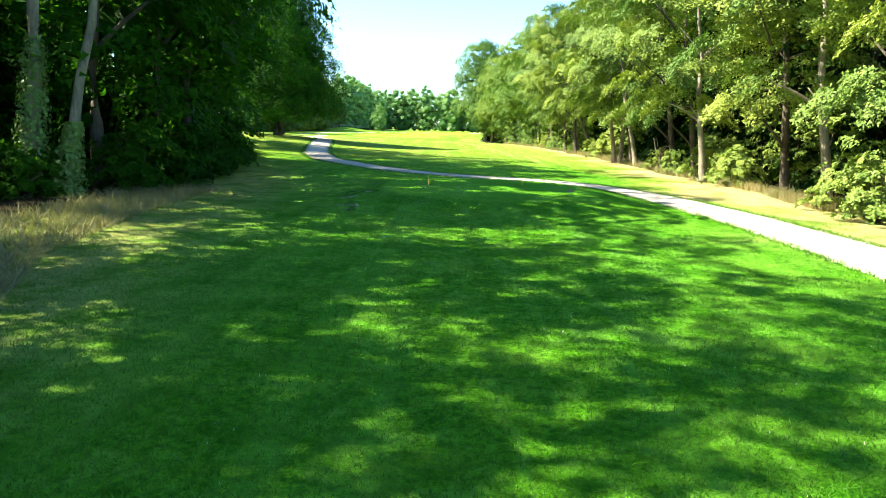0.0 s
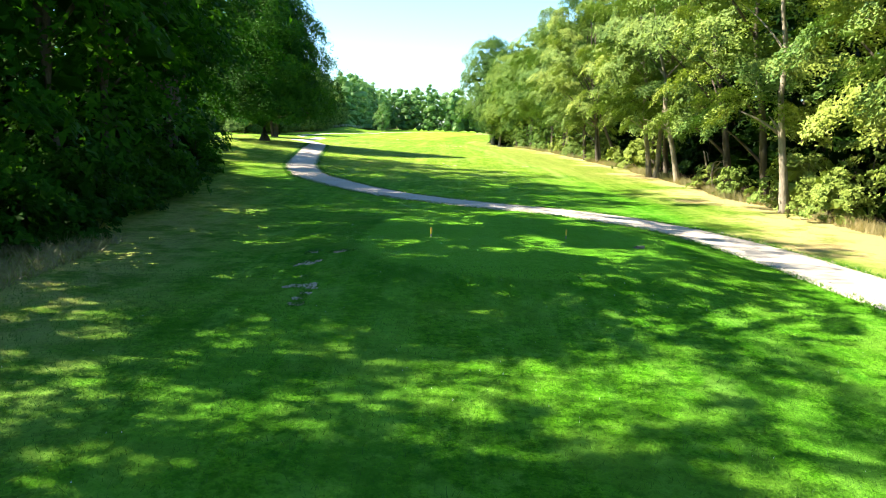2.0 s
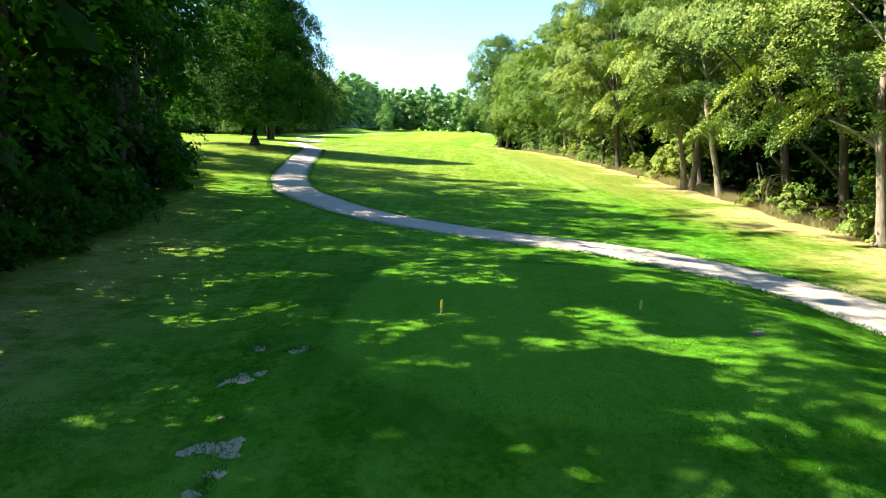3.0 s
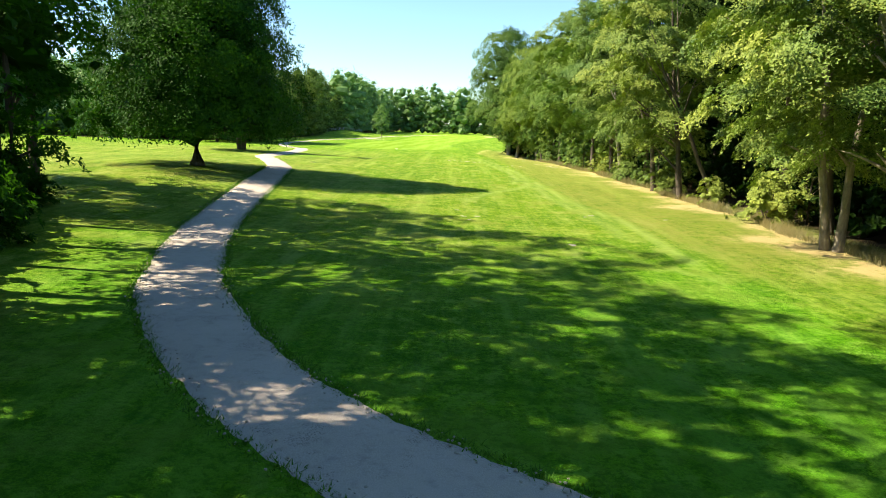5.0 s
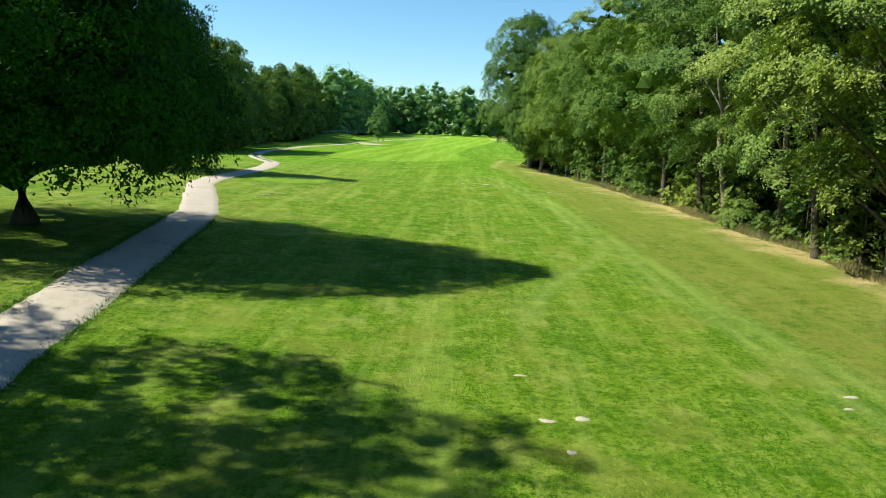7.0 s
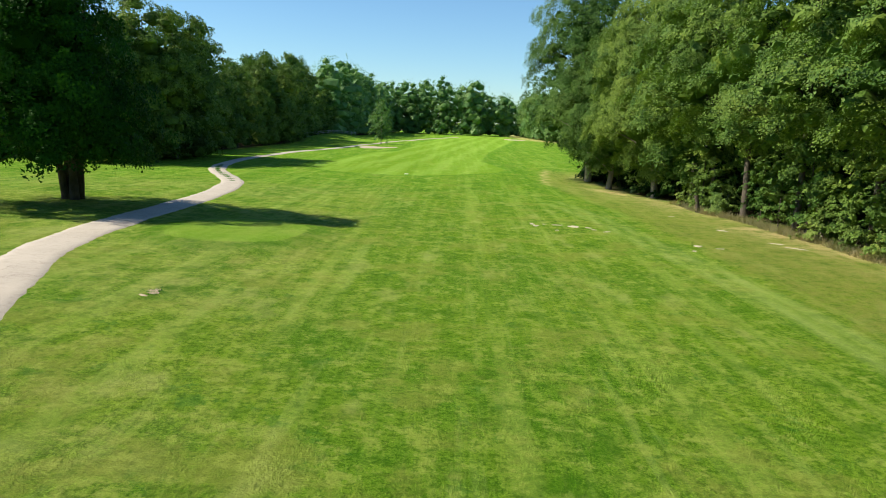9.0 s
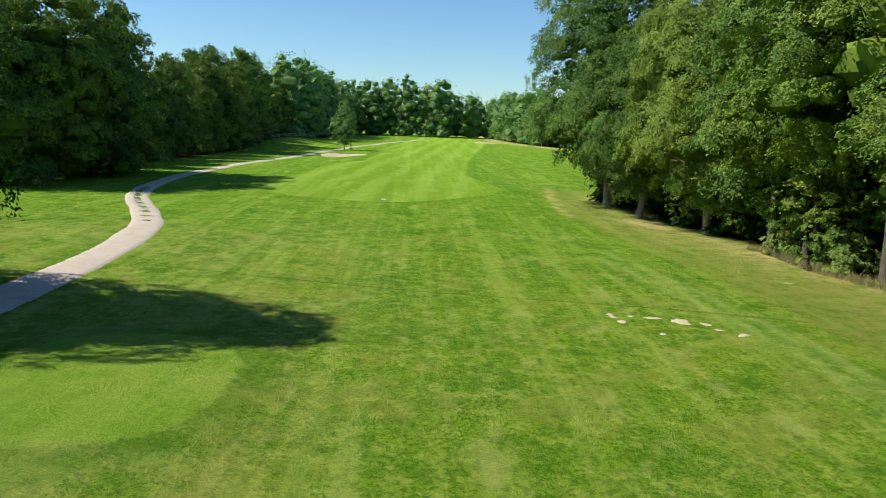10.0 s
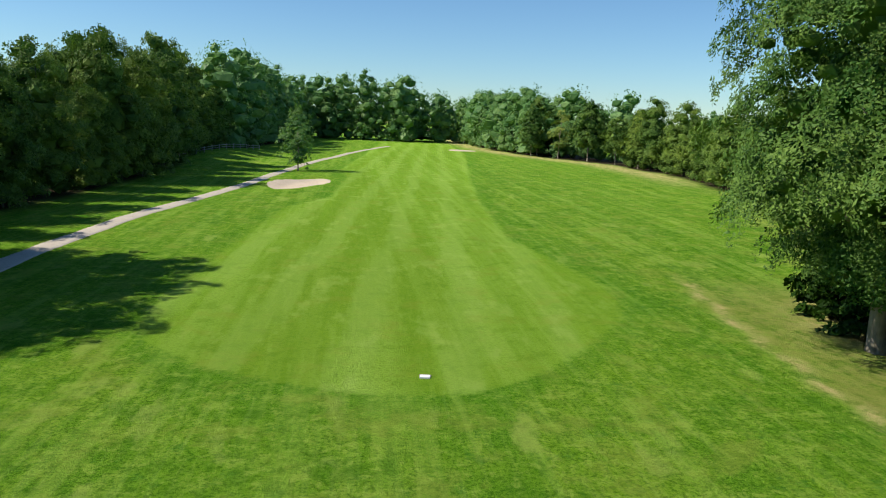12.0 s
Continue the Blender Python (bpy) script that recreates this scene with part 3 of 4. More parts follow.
dry = np.exp(-((wr + np.where(gy < 50, 1.5, 0.7) + 0.4 * wander) / (np.interp(gy, [40, 75], [2.9, 1.6]) + 0.35 * wander)) ** 2) * (0.35 + 0.65 * (1 - ease(gy, 185, 200))) * (0.85 + 0.2 * wander) * (1.3 - 0.3 * ease(gy, 60, 90)) * (1 - 0.65 * ease(gy, 95, 150)) + 0.1 * ease(wr, -8, -2.5) * ease(gy, 100, 140) * (1 - ease(gy, 185, 200))
dry += 0.3 * np.exp(-((wlft + 1.5) / 2.5) ** 2) * (1 - ease(gy, 28, 60)) + 0.06 * ease(wlft, -7, -2) * (1 - ease(gy, 15, 45))
dry += 0.09 * ease(-gx, 9, 16) * ease(gy, 72, 92) * (1 - ease(gy, 150, 172)) * (0.7 + 0.3 * wander)
dry += 0.55 * np.exp(-((wr + 3) / 4) ** 2) * ease(gy, 260, 290)
floor_mask = np.maximum(ease(wr, 0.3, 2.5) * (1 - ease(wr, 19, 26)), ease(wlft, 0.3, 2.5) * (1 - ease(wlft, 24, 32)) * (1 - ease(gy, 78, 82) * (1 - ease(gy, 180, 184))))
DRY_LINE = [(150, 5.2), (173, 3.2), (180, 3.9), (186, 4.6), (196, 6.2), (205, 8.0)]
dry += 0.6 * np.exp(-((gx - along(gy, DRY_LINE) - 0.25 * np.sin(gy * 1.3)) / 0.4) ** 2) * (0.7 + 0.3 * np.sin(gy * 2.1)) * ease(gy, 168, 174) * (1 - ease(gy, 195, 199))
dry += 0.08 * ease(gx - along(gy, DRY_LINE), -0.3, 1.5) * ease(gy, 150, 165) * (1 - ease(gy, 192, 200))
drain = np.exp(-((gy - (142.8 - 0.25 * (gx + 12))) / 1.5) ** 2) * ease(gx, -24, -20) * (1 - ease(gx, 4, 8))
OLIVE_LINE = [(55, 10.5), (72, 8.7), (80, 8.2), (93, 7.2), (104, 6.6), (120, 6.6), (135, 6.0), (150, 5.2), (165, 3.7), (173, 3.2), (190, 5.0)]
olive = ease(gx - along(gy, OLIVE_LINE), -0.4, 0.9) * ease(gy, 55, 70) * (1 - ease(gy, 188, 200)) * (1 - ease(wr, -1, 1))
wheel = np.zeros_like(gx)
near = (gx > -2) & (gx < 14) & (gy > 60) & (gy < 160)
for route in ([(6.3, 104), (6.9, 93.1), (7.4, 84.8), (8.0, 80), (8.4, 76.6), (8.5, 71.8), (8.6, 64)], [(5.6, 103), (6.0, 93), (6.4, 84.8), (6.9, 80), (7.2, 76.6), (7.2, 70)],
              [(1.7, 154.7), (4.0, 137.3), (5.8, 119.9), (5.8, 106.1), (5.2, 99.5), (3.7, 95), (1.5, 90.4), (-0.3, 84.4)], [(0.7, 152), (3.1, 136), (4.8, 119.9), (4.9, 107), (4.2, 100.5)]):
    q = spline(route, 0.3)
    d2 = np.min((gx[near][:, None] - q[None, :, 0]) ** 2 + (gy[near][:, None] - q[None, :, 1]) ** 2, axis=1)
    wheel[near] = np.maximum(wheel[near], np.exp(-d2 / 0.09))
# mask of the near grass that gets the painted shade colour
shade_tint = (1 - ease(gy, 45, 75)) * ease(-wlft, 0.5, 5) * (1 - ease(gx, 9, 11))
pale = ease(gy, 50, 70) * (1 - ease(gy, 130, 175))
for name, values in (("shade_tint", shade_tint), ("pale", pale), ("olive", olive), ("wheel", wheel), ("line", drain), ("fairway", fair), ("tee", tees), ("dry", np.clip(dry, 0, 1.2)), ("floor", floor_mask)):
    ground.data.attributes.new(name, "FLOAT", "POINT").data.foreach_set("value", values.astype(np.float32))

# ------------------------------------------------------------ gravel cart track
line = spline(PATH_LINE, 0.3)
tang = np.gradient(line, axis=0)
tang /= np.linalg.norm(tang, axis=1, keepdims=True)
side = np.stack([tang[:, 1], -tang[:, 0]], axis=1)
half = np.interp(line[:, 1], [0, 60, 120, 165, 200, 390], [1.35, 1.3, 1.15, 1.05, 0.95, 0.9])
rng = np.random.default_rng(5)
offs = np.array([-1.0, -0.93, -0.6, -0.2, 0.2, 0.6, 0.93, 1.0])
pv = []
for i in range(len(line)):
    w = half[i] + 0.04 * np.array([math.sin(i * 0.31) + math.sin(i * 0.17 + 1), math.sin(i * 0.27 + 2) + math.sin(i * 0.13)]) + rng.normal(scale=0.035, size=2)
    for o in offs:
        p = line[i] + side[i] * o * (w[0] if o < 0 else w[1])
        lift = 0.035 * (1 - o * o) if abs(o) < 0.99 else -0.05
        pv.append((p[0], p[1], float(height(p[0], p[1])) + 0.012 + lift))
m = len(offs)
pf = [(i * m + k, (i + 1) * m + k, (i + 1) * m + k + 1, i * m + k + 1) for i in range(len(line) - 1) for k in range(m - 1)]
track = tagged(mesh_object("path", pv, [q[::-1] for q in pf], GRAVEL, smooth=True), "pale gravel cart path winding through the grass", "path", kind="structure")

# ------------------------------------------------------------ tree kinds
RW, LW, FW = "trees of the sunny wood", "trees of the shady wood", "trees of the far wood"
def edge_trees(seed, leafmat, kinds, **shape):
    return [make_tree("broadleaf_tree", "tall sunlit broadleaf tree at the wood's edge", "tree", leafmat, BARK_PALE if s == 0 else BARK_DARK, seed + s, 20 + s, 5.2, 4.2, 0.24, "tall",
                      (48, 56, 44)[s], 12, 60, 0.155, limbs=9, lean=(-1.4, 0.4 * s), shift=(-1.0, 0), group=RW, folded=False, thick=(0.36, 0.5, 0.42)[s], droop=0.5, uneven=0.35, gap=0.12, wide=0.33, mass=4, **shape) for s in kinds]


def broad_oak(seed, boughs, sprays, leaves, leaf, side, limbs=12):
    return make_tree("oak_tree", "broad oak leaning out over the rough", "tree", LEAF_OAK, BARK_PALE, seed, 22, 6.9, 2.0, 0.36, "oak",
                     boughs, sprays, leaves, leaf, limbs=limbs, lean=(-1.5, side), group=RW, folded=False, thick=0.62, droop=0.3, uneven=0.2, solid=0.3, cover=16, wide=0.25, gap=0.04, up=0.35, mass=3)


oaks = edge_trees(10, LEAF_RIGHT, (0, 1, 2), solid=0)
green_oaks = edge_trees(13, LEAF_OAK, (1,), solid=0.28, cover=16)
heroes, inner_oaks = [broad_oak(15, 210, 12, 48, 0.155, 0.0)], [broad_oak(16, 120, 10, 24, 0.22, 0.5, 4)]
# inner trees and thickets carry the wood's darkness in their leaf colour
backs = [make_tree("woodland_tree", "broadleaf tree inside the wood", "tree", LEAF_PAINTED_SHADE, BARK_DARK, 20 + s, 22, 5.5, 3, 0.22, "tall", 26, 5, 8, 0.75, limbs=1, group=RW,
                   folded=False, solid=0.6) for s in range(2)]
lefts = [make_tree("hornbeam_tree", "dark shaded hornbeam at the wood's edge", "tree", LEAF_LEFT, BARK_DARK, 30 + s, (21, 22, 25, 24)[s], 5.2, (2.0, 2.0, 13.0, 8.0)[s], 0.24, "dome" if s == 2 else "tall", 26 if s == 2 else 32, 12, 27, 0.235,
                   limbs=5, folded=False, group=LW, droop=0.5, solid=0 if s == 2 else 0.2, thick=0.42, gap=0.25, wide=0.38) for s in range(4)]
youngs = [make_tree("young_tree", "young leafy tree under the taller ones", "tree", LEAF_RIGHT, BARK_DARK, 40 + s, 7.5 + s, 2.6, 0.4, 0.08, "oval", 26, 6, 22, 0.17, limbs=3, folded=False,
                    group="young trees", droop=0.4, thick=0.35, solid=0) for s in range(2)]
green_youngs = [make_tree("young_tree", "young leafy tree under the taller ones", "tree", LEAF_OAK, BARK_DARK, 43, 8, 2.6, 0.4, 0.08, "oval", 26, 6, 22, 0.17, limbs=3, folded=False,
                          group="young trees", droop=0.4, thick=0.35, solid=0.3)]
shrubs = [make_tree("shrub", "leafy green shrub at the wood's edge", "shrub", LEAF_RIGHT, BARK_DARK, 50 + s, 2.8, 2.0, 0.1, 0.05, "shrub", 24, 7, 28, 0.14, limbs=2, stems=3, folded=False,
                    group="shrubs along the wood", droop=0.35, thick=0.4, solid=0.2) for s in range(2)]
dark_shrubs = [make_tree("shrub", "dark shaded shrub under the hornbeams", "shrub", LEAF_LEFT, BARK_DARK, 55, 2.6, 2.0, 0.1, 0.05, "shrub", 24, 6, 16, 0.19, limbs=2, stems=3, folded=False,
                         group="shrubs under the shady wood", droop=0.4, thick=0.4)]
thickets = [make_tree("thicket", "leafy undergrowth inside the wood, shade painted into its leaves", "shrub", LEAF_PAINTED_SHADE, BARK_DARK, 57, 5.2, 3.2, 0.1, 0.06, "shrub", 16, 5, 8, 0.55, limbs=1, stems=2, folded=False,
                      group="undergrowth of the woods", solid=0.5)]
FOREST_LABEL = "large forest tree with a dense rounded crown"
forests = [make_tree("forest_tree", FOREST_LABEL, "tree", LEAF_FOREST, BARK_DARK, 60 + s, 19 + s, 5.8, 0.4, 0.3, "dome", 60, 9, 13, 0.36, limbs=1,
                     group=FW, folded=False, uneven=0.2, thick=0.8, droop=0.25, solid=0.6, wide=0.38, core=0.45, up=0.4, mass=2, cover=22) for s in range(3)]
front_forests = [make_tree("forest_tree", FOREST_LABEL, "tree", LEAF_FOREST, BARK_DARK, 70 + s, 19 + s, 5.8, 0.4, 0.3, "dome", 76, 14, 21, 0.27, limbs=2,
                           group=FW, folded=False, uneven=0.24, thick=0.75, droop=0.3, solid=0.58, wide=0.32, core=0.45, up=0.4, mass=2, cover=40) for s in range(2)]
parks = [make_tree("forest_tree", "forest tree with a bare trunk beneath its crown", "tree", LEAF_FOREST, BARK_PALE, 64 + s, 15 + s, 4.8, 3.4, 0.24, "round", 44, 9, 14, 0.36, limbs=4,
                   group=FW, folded=False, uneven=0.24, thick=0.7, solid=0.55, core=0.4, up=0.4, cover=22) for s in range(2)]
leaning = make_tree("broadleaf_tree", "slender tree leaning out steeply from the wood's edge", "tree", LEAF_RIGHT, BARK_DARK, 90, 15, 3.2, 6.5, 0.2, "oval",
                    24, 11, 50, 0.155, limbs=5, lean=(-7.2, 0), group=RW, folded=False, thick=0.4, droop=0.5, solid=0, mass=3)
leaning.matrix_basis = pose(18.7, 90.2, float(height(18.7, 90.2)))
rng = np.random.default_rng(77)
protos = parks + green_oaks + green_youngs + front_forests + oaks + heroes + inner_oaks + backs + lefts + youngs + shrubs + dark_shrubs + thickets + forests


def rand(a, b):
    return a + (b - a) * float(rng.random())


def pick(kinds):
    return kinds[int(rng.integers(len(kinds)))]


# right wood, from its edge inwards
for x, y, s in ((18.5, 19, 1.0), (17.8, 26, 0.95), (17.5, 33, 1.0), (18.2, 39, 1.0), (16.2, 44, 0.88), (17.4, 48.7, 0.95), (18.6, 56.5, 1.05),
                (19.0, 74.5, 1.0), (20.5, 82.5, 1.0), (16.6, 92.5, 0.95), (17.0, 99.5, 0.95), (17.2, 106, 1.05), (17, 113, 0.92),
                (17.0, 119.5, 1.08), (16.6, 126.5, 1.0), (16.5, 133.5, 1.1), (15.8, 140, 0.95), (15.5, 147, 1.08), (15.0, 154, 0.95)):
    plant(pick(oaks if y < 122 else green_oaks * 3), x + rand(-0.5, 0.5), y, rand(-28, 28), s, 1.0, (rand(-5, 5), rand(-5, 3)))
for x, y, t, tilt in ((16.2, 68.9, 10, (0, -4)), (16.6, 68.5, 20, (0, 8)), (17.0, 64.0, -15, (0, -8)), (17.2, 94.0, 5, (0, -2))):
    plant(oaks[0], x, y, t, 0.92, 1.0, tilt)
for x, y, t, s in ((13.9, 167.3, 0, 0.95), (10.9, 175.6, 140, 0.85), (9.8, 182.5, 20, 1.14)):
    plant(heroes[0], x, y, t, s)
for x, y, t, s in ((12.5, 188.5, 60, 0.8), (15.5, 160, 10, 0.9), (16.5, 174.5, 80, 1.0), (16.0, 184.5, 300, 1.0)):
    plant(inner_oaks[0], x, y, t, s)
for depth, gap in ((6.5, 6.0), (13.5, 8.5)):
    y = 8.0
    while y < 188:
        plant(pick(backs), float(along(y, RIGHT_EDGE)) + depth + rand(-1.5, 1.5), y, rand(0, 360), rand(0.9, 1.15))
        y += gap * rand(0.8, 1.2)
for x, y, s in ((15.6, 25.5, 1.0), (16.3, 28.5, 0.85), (16.6, 41, 0.9), (16.9, 44.6, 1.1), (17.6, 46.8, 1.0), (17, 53.5, 0.7), (17.4, 58, 0.7), (17.6, 78.5, 1.15), (17.9, 88.5, 0.8)):
    plant(pick(shrubs), x, y, rand(0, 360), s)
y = 12.0
while y < 156:
    e = float(along(y, RIGHT_EDGE))
    if y < 97 and not (60 < y < 76 or 84 < y < 97) and rng.random() < 0.6:
        plant(pick(youngs), e + rand(1.8, 3.4), y + 1, rand(0, 360), rand(0.5, 1.05))
    if y > 97 and rng.random() < 0.8:
        plant(pick(youngs if y < 122 else green_youngs * 2), e + rand(0.3, 1.2), y, rand(0, 360), rand(0.6, 1.05))
    if y > 97 and rng.random() < 0.55:
        plant(pick(shrubs), e + rand(0.0, 0.8), y + 1, rand(0, 360), rand(0.45, 0.95))
    if y > 101 and rng.random() < 0.5:
        plant(pick(youngs if y < 122 else green_youngs * 2), e + rand(3.5, 6), y, rand(0, 360), rand(0.8, 1.3))
    y += rand(2.4, 3.6)
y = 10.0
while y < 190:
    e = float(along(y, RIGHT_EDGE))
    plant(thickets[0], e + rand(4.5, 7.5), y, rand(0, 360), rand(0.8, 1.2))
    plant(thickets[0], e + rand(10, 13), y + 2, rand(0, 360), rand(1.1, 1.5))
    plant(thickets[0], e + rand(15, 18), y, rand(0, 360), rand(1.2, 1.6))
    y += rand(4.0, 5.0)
# these fill the hollow under the oaks with painted-in shade
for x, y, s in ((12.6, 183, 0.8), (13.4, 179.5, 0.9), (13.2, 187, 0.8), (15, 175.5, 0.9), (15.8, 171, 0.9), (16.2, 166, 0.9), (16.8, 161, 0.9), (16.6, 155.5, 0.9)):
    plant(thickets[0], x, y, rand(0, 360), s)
for x, y, s in ((15.5, 164, 0.9), (17, 170, 1.0), (15.5, 178, 0.9), (13.5, 184.5, 1.1), (14.6, 187, 0.9), (16.0, 189.5, 0.9), (17.0, 185.5, 0.9), (18.5, 181, 0.9), (12.6, 178.5, 0.6), (13.3, 171.5, 0.6)):
    plant(pick(green_youngs * 2), x, y, rand(0, 360), s)

for x, y, t, s in ((11.4, 184.8, 40, 0.75), (11.6, 188.4, 160, 0.7), (12.6, 191.2, 290, 0.7)):
    plant(thickets[0], x, y, t, s)

# left wood; thinner where it lets sun through onto the grass
y = -14.0
while y < 80:
    e = float(along(y, LEFT_EDGE))
    if not 17 < y < 26:
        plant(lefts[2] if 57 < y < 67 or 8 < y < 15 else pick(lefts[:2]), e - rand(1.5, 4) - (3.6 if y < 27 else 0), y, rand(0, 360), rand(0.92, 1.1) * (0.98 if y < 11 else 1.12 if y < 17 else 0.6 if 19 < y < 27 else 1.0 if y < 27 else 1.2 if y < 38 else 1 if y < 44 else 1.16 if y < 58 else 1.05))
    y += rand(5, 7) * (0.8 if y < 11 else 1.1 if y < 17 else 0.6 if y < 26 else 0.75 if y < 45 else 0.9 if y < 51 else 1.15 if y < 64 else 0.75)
# unseen trees, added only so that their high crowns shade the grass
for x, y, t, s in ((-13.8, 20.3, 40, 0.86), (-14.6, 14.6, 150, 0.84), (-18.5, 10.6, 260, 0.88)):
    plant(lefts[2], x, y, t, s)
# more sparse crowns added to dapple the grass, most of them out of view
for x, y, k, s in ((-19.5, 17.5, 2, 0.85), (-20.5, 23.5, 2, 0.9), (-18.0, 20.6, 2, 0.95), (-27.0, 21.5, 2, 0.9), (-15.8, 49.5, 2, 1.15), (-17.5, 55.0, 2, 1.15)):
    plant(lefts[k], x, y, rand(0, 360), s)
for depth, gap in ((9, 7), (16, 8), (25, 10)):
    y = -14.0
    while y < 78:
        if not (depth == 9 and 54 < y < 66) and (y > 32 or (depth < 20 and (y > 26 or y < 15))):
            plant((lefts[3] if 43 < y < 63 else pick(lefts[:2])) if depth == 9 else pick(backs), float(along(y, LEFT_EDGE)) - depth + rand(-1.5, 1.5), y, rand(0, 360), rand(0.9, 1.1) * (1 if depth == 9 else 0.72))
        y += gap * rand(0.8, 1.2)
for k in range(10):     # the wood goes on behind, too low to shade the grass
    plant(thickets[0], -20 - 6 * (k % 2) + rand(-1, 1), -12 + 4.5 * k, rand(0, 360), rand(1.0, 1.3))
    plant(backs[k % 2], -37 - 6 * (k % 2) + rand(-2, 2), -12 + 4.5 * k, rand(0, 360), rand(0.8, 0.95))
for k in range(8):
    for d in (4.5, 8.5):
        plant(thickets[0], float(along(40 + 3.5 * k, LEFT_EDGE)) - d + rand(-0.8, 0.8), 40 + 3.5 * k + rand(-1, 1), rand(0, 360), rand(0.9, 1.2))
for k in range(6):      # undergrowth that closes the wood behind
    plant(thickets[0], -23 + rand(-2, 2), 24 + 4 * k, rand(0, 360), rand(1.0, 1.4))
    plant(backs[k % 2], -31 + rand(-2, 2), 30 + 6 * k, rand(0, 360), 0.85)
y = 24.0
while y < 72:
    plant(dark_shrubs[0], float(along(y, LEFT_EDGE)) - rand(0.6, 2.2) - (1.8 if y < 27 else 0), y, rand(0, 360), rand(0.6, 1.25))
    y += rand(1.5, 2.6)
for x, y, s in ((-18.5, 54, 1.05), (-21.5, 62, 1.1), (-24, 70, 1.05), (-27, 76, 1.0)):
    plant(lefts[3], x, y, rand(0, 360), s)
for x, y, s in ((-16.5, 18, 1.1), (-16.5, 24, 1.0), (-21.2, 65.5, 1.1), (-22.6, 68.5, 1.25), (-24.4, 72, 1.1)):
    plant(dark_shrubs[0], x, y, rand(0, 360), s)


def ivy_tree(x, y, r, tall, lean, seed, ivy_top):
    """A tall bare trunk wrapped in ivy, its crown high above."""
    t = make_tree("ivy_clad_tree", "tall pale trunk clad in climbing ivy", "tree", LEAF_LEFT, BARK_PALE, seed, tall, 3.6, 8.5, r, "tall", 36, 8, 12, 0.3, limbs=5, lean=lean, solid=0)
    rr = np.random.default_rng(seed + 1)
    k = 2600
    z = ivy_top * rr.random(k) ** 1.3
    a = rr.random(k) * 6.283
    out = np.stack([np.cos(a), np.sin(a), 0.35 + 0 * a], axis=1)
    fade = 1 - z / ivy_top
    rad = r * (1.12 - 0.12 * z / 7) + (0.06 + 0.3 * rr.random(k) ** 2) * (0.25 + fade) + 0.22 * np.clip(1.5 - z, 0, 2) * rr.random(k)
    p = np.stack([np.cos(a) * rad + lean[0] * z / tall, np.sin(a) * rad + lean[1] * z / tall, z], axis=1)
    v, f = leaf_arrays(p, out + rr.normal(scale=0.35, size=p.shape), 0.09 + 0.09 * rr.random(k), rr, 0.9)
    stem = [c for c in t.children if c.name.startswith("trunk")][0]
    tagged(mesh_object("ivy", v, f, LEAF_IVY, stem), "glossy climbing ivy leaves")
    t.matrix_basis = pose(x, y, float(height(x, y)))
    return t


ivy_tree(-14.5, 24.8, 0.3, 20, (1.5, 0.3), 201, 5.5)
ivy_tree(-13.5, 25.0, 0.22, 19, (3.7, 0.6), 205, 2.6)
ivy_tree(-16.1, 25.4, 0.24, 20, (0.3, 0.3), 209, 1.5)

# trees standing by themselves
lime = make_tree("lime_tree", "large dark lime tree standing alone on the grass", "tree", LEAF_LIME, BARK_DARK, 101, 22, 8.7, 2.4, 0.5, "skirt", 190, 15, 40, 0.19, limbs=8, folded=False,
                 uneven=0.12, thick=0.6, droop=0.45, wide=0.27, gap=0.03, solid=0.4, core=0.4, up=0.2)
lime.matrix_basis = pose(-21.9, 93.2, float(height(-21.9, 93.2)))
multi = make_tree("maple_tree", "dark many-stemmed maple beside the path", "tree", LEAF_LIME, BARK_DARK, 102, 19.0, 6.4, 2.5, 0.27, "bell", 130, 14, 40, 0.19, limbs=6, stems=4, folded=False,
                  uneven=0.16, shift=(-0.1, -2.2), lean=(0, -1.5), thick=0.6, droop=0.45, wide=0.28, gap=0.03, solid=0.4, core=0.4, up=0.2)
multi.matrix_basis = pose(-32, 139, float(height(-32, 139)))
birch = make_tree("birch_tree", "slim drooping birch beside the bunker", "tree", LEAF_WILLOW, BARK_PALE, 103, 11.8, 3.3, 0.9, 0.14, "tall", 46, 9, 12, 0.22, limbs=3, droop=1.0, thick=1.0,
                  solid=0.35, uneven=0.2)
birch.matrix_basis = pose(-26.2, 279, float(height(-26.2, 279)))

# forest beyond the path, and the woods that close the hole
for depth, gap in ((3, 8.5), (10, 9)):
    y = 186.0
    while y < 335:
        plant(pick(front_forests if depth == 3 and y < 262 else forests), float(along(y, LEFT_EDGE)) - depth + rand(-1.5, 1.5), y, rand(0, 360), (0.80 if y < 206 else 0.70 if y < 232 else 0.82 if y < 255 else 0.98) * rand(0.82, 1.2), rand(0.82, 1.12))
        y += gap * rand(0.75, 1.3)
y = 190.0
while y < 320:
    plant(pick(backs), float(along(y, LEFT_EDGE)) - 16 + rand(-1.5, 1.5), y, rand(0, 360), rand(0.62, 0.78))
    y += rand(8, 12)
for x, y, s in ((-46, 192.5, 1.06), (-45.5, 198.5, 1.0), (-47.5, 186.0, 1.08), (-49.5, 181.0, 0.95)):
    plant(pick(front_forests), x, y, rand(0, 360), s)
for x, y, s in ((33, 352, 0.9), (39, 345, 1.0), (44.5, 336, 1.05), (47, 322, 0.85), (36, 357, 1.1), (49, 312, 0.9)):
    plant(oaks[0] if x == 39 else pick(parks), x, y, rand(0, 360), s * (0.72 if x == 39 else 0.95))
y = 196.0
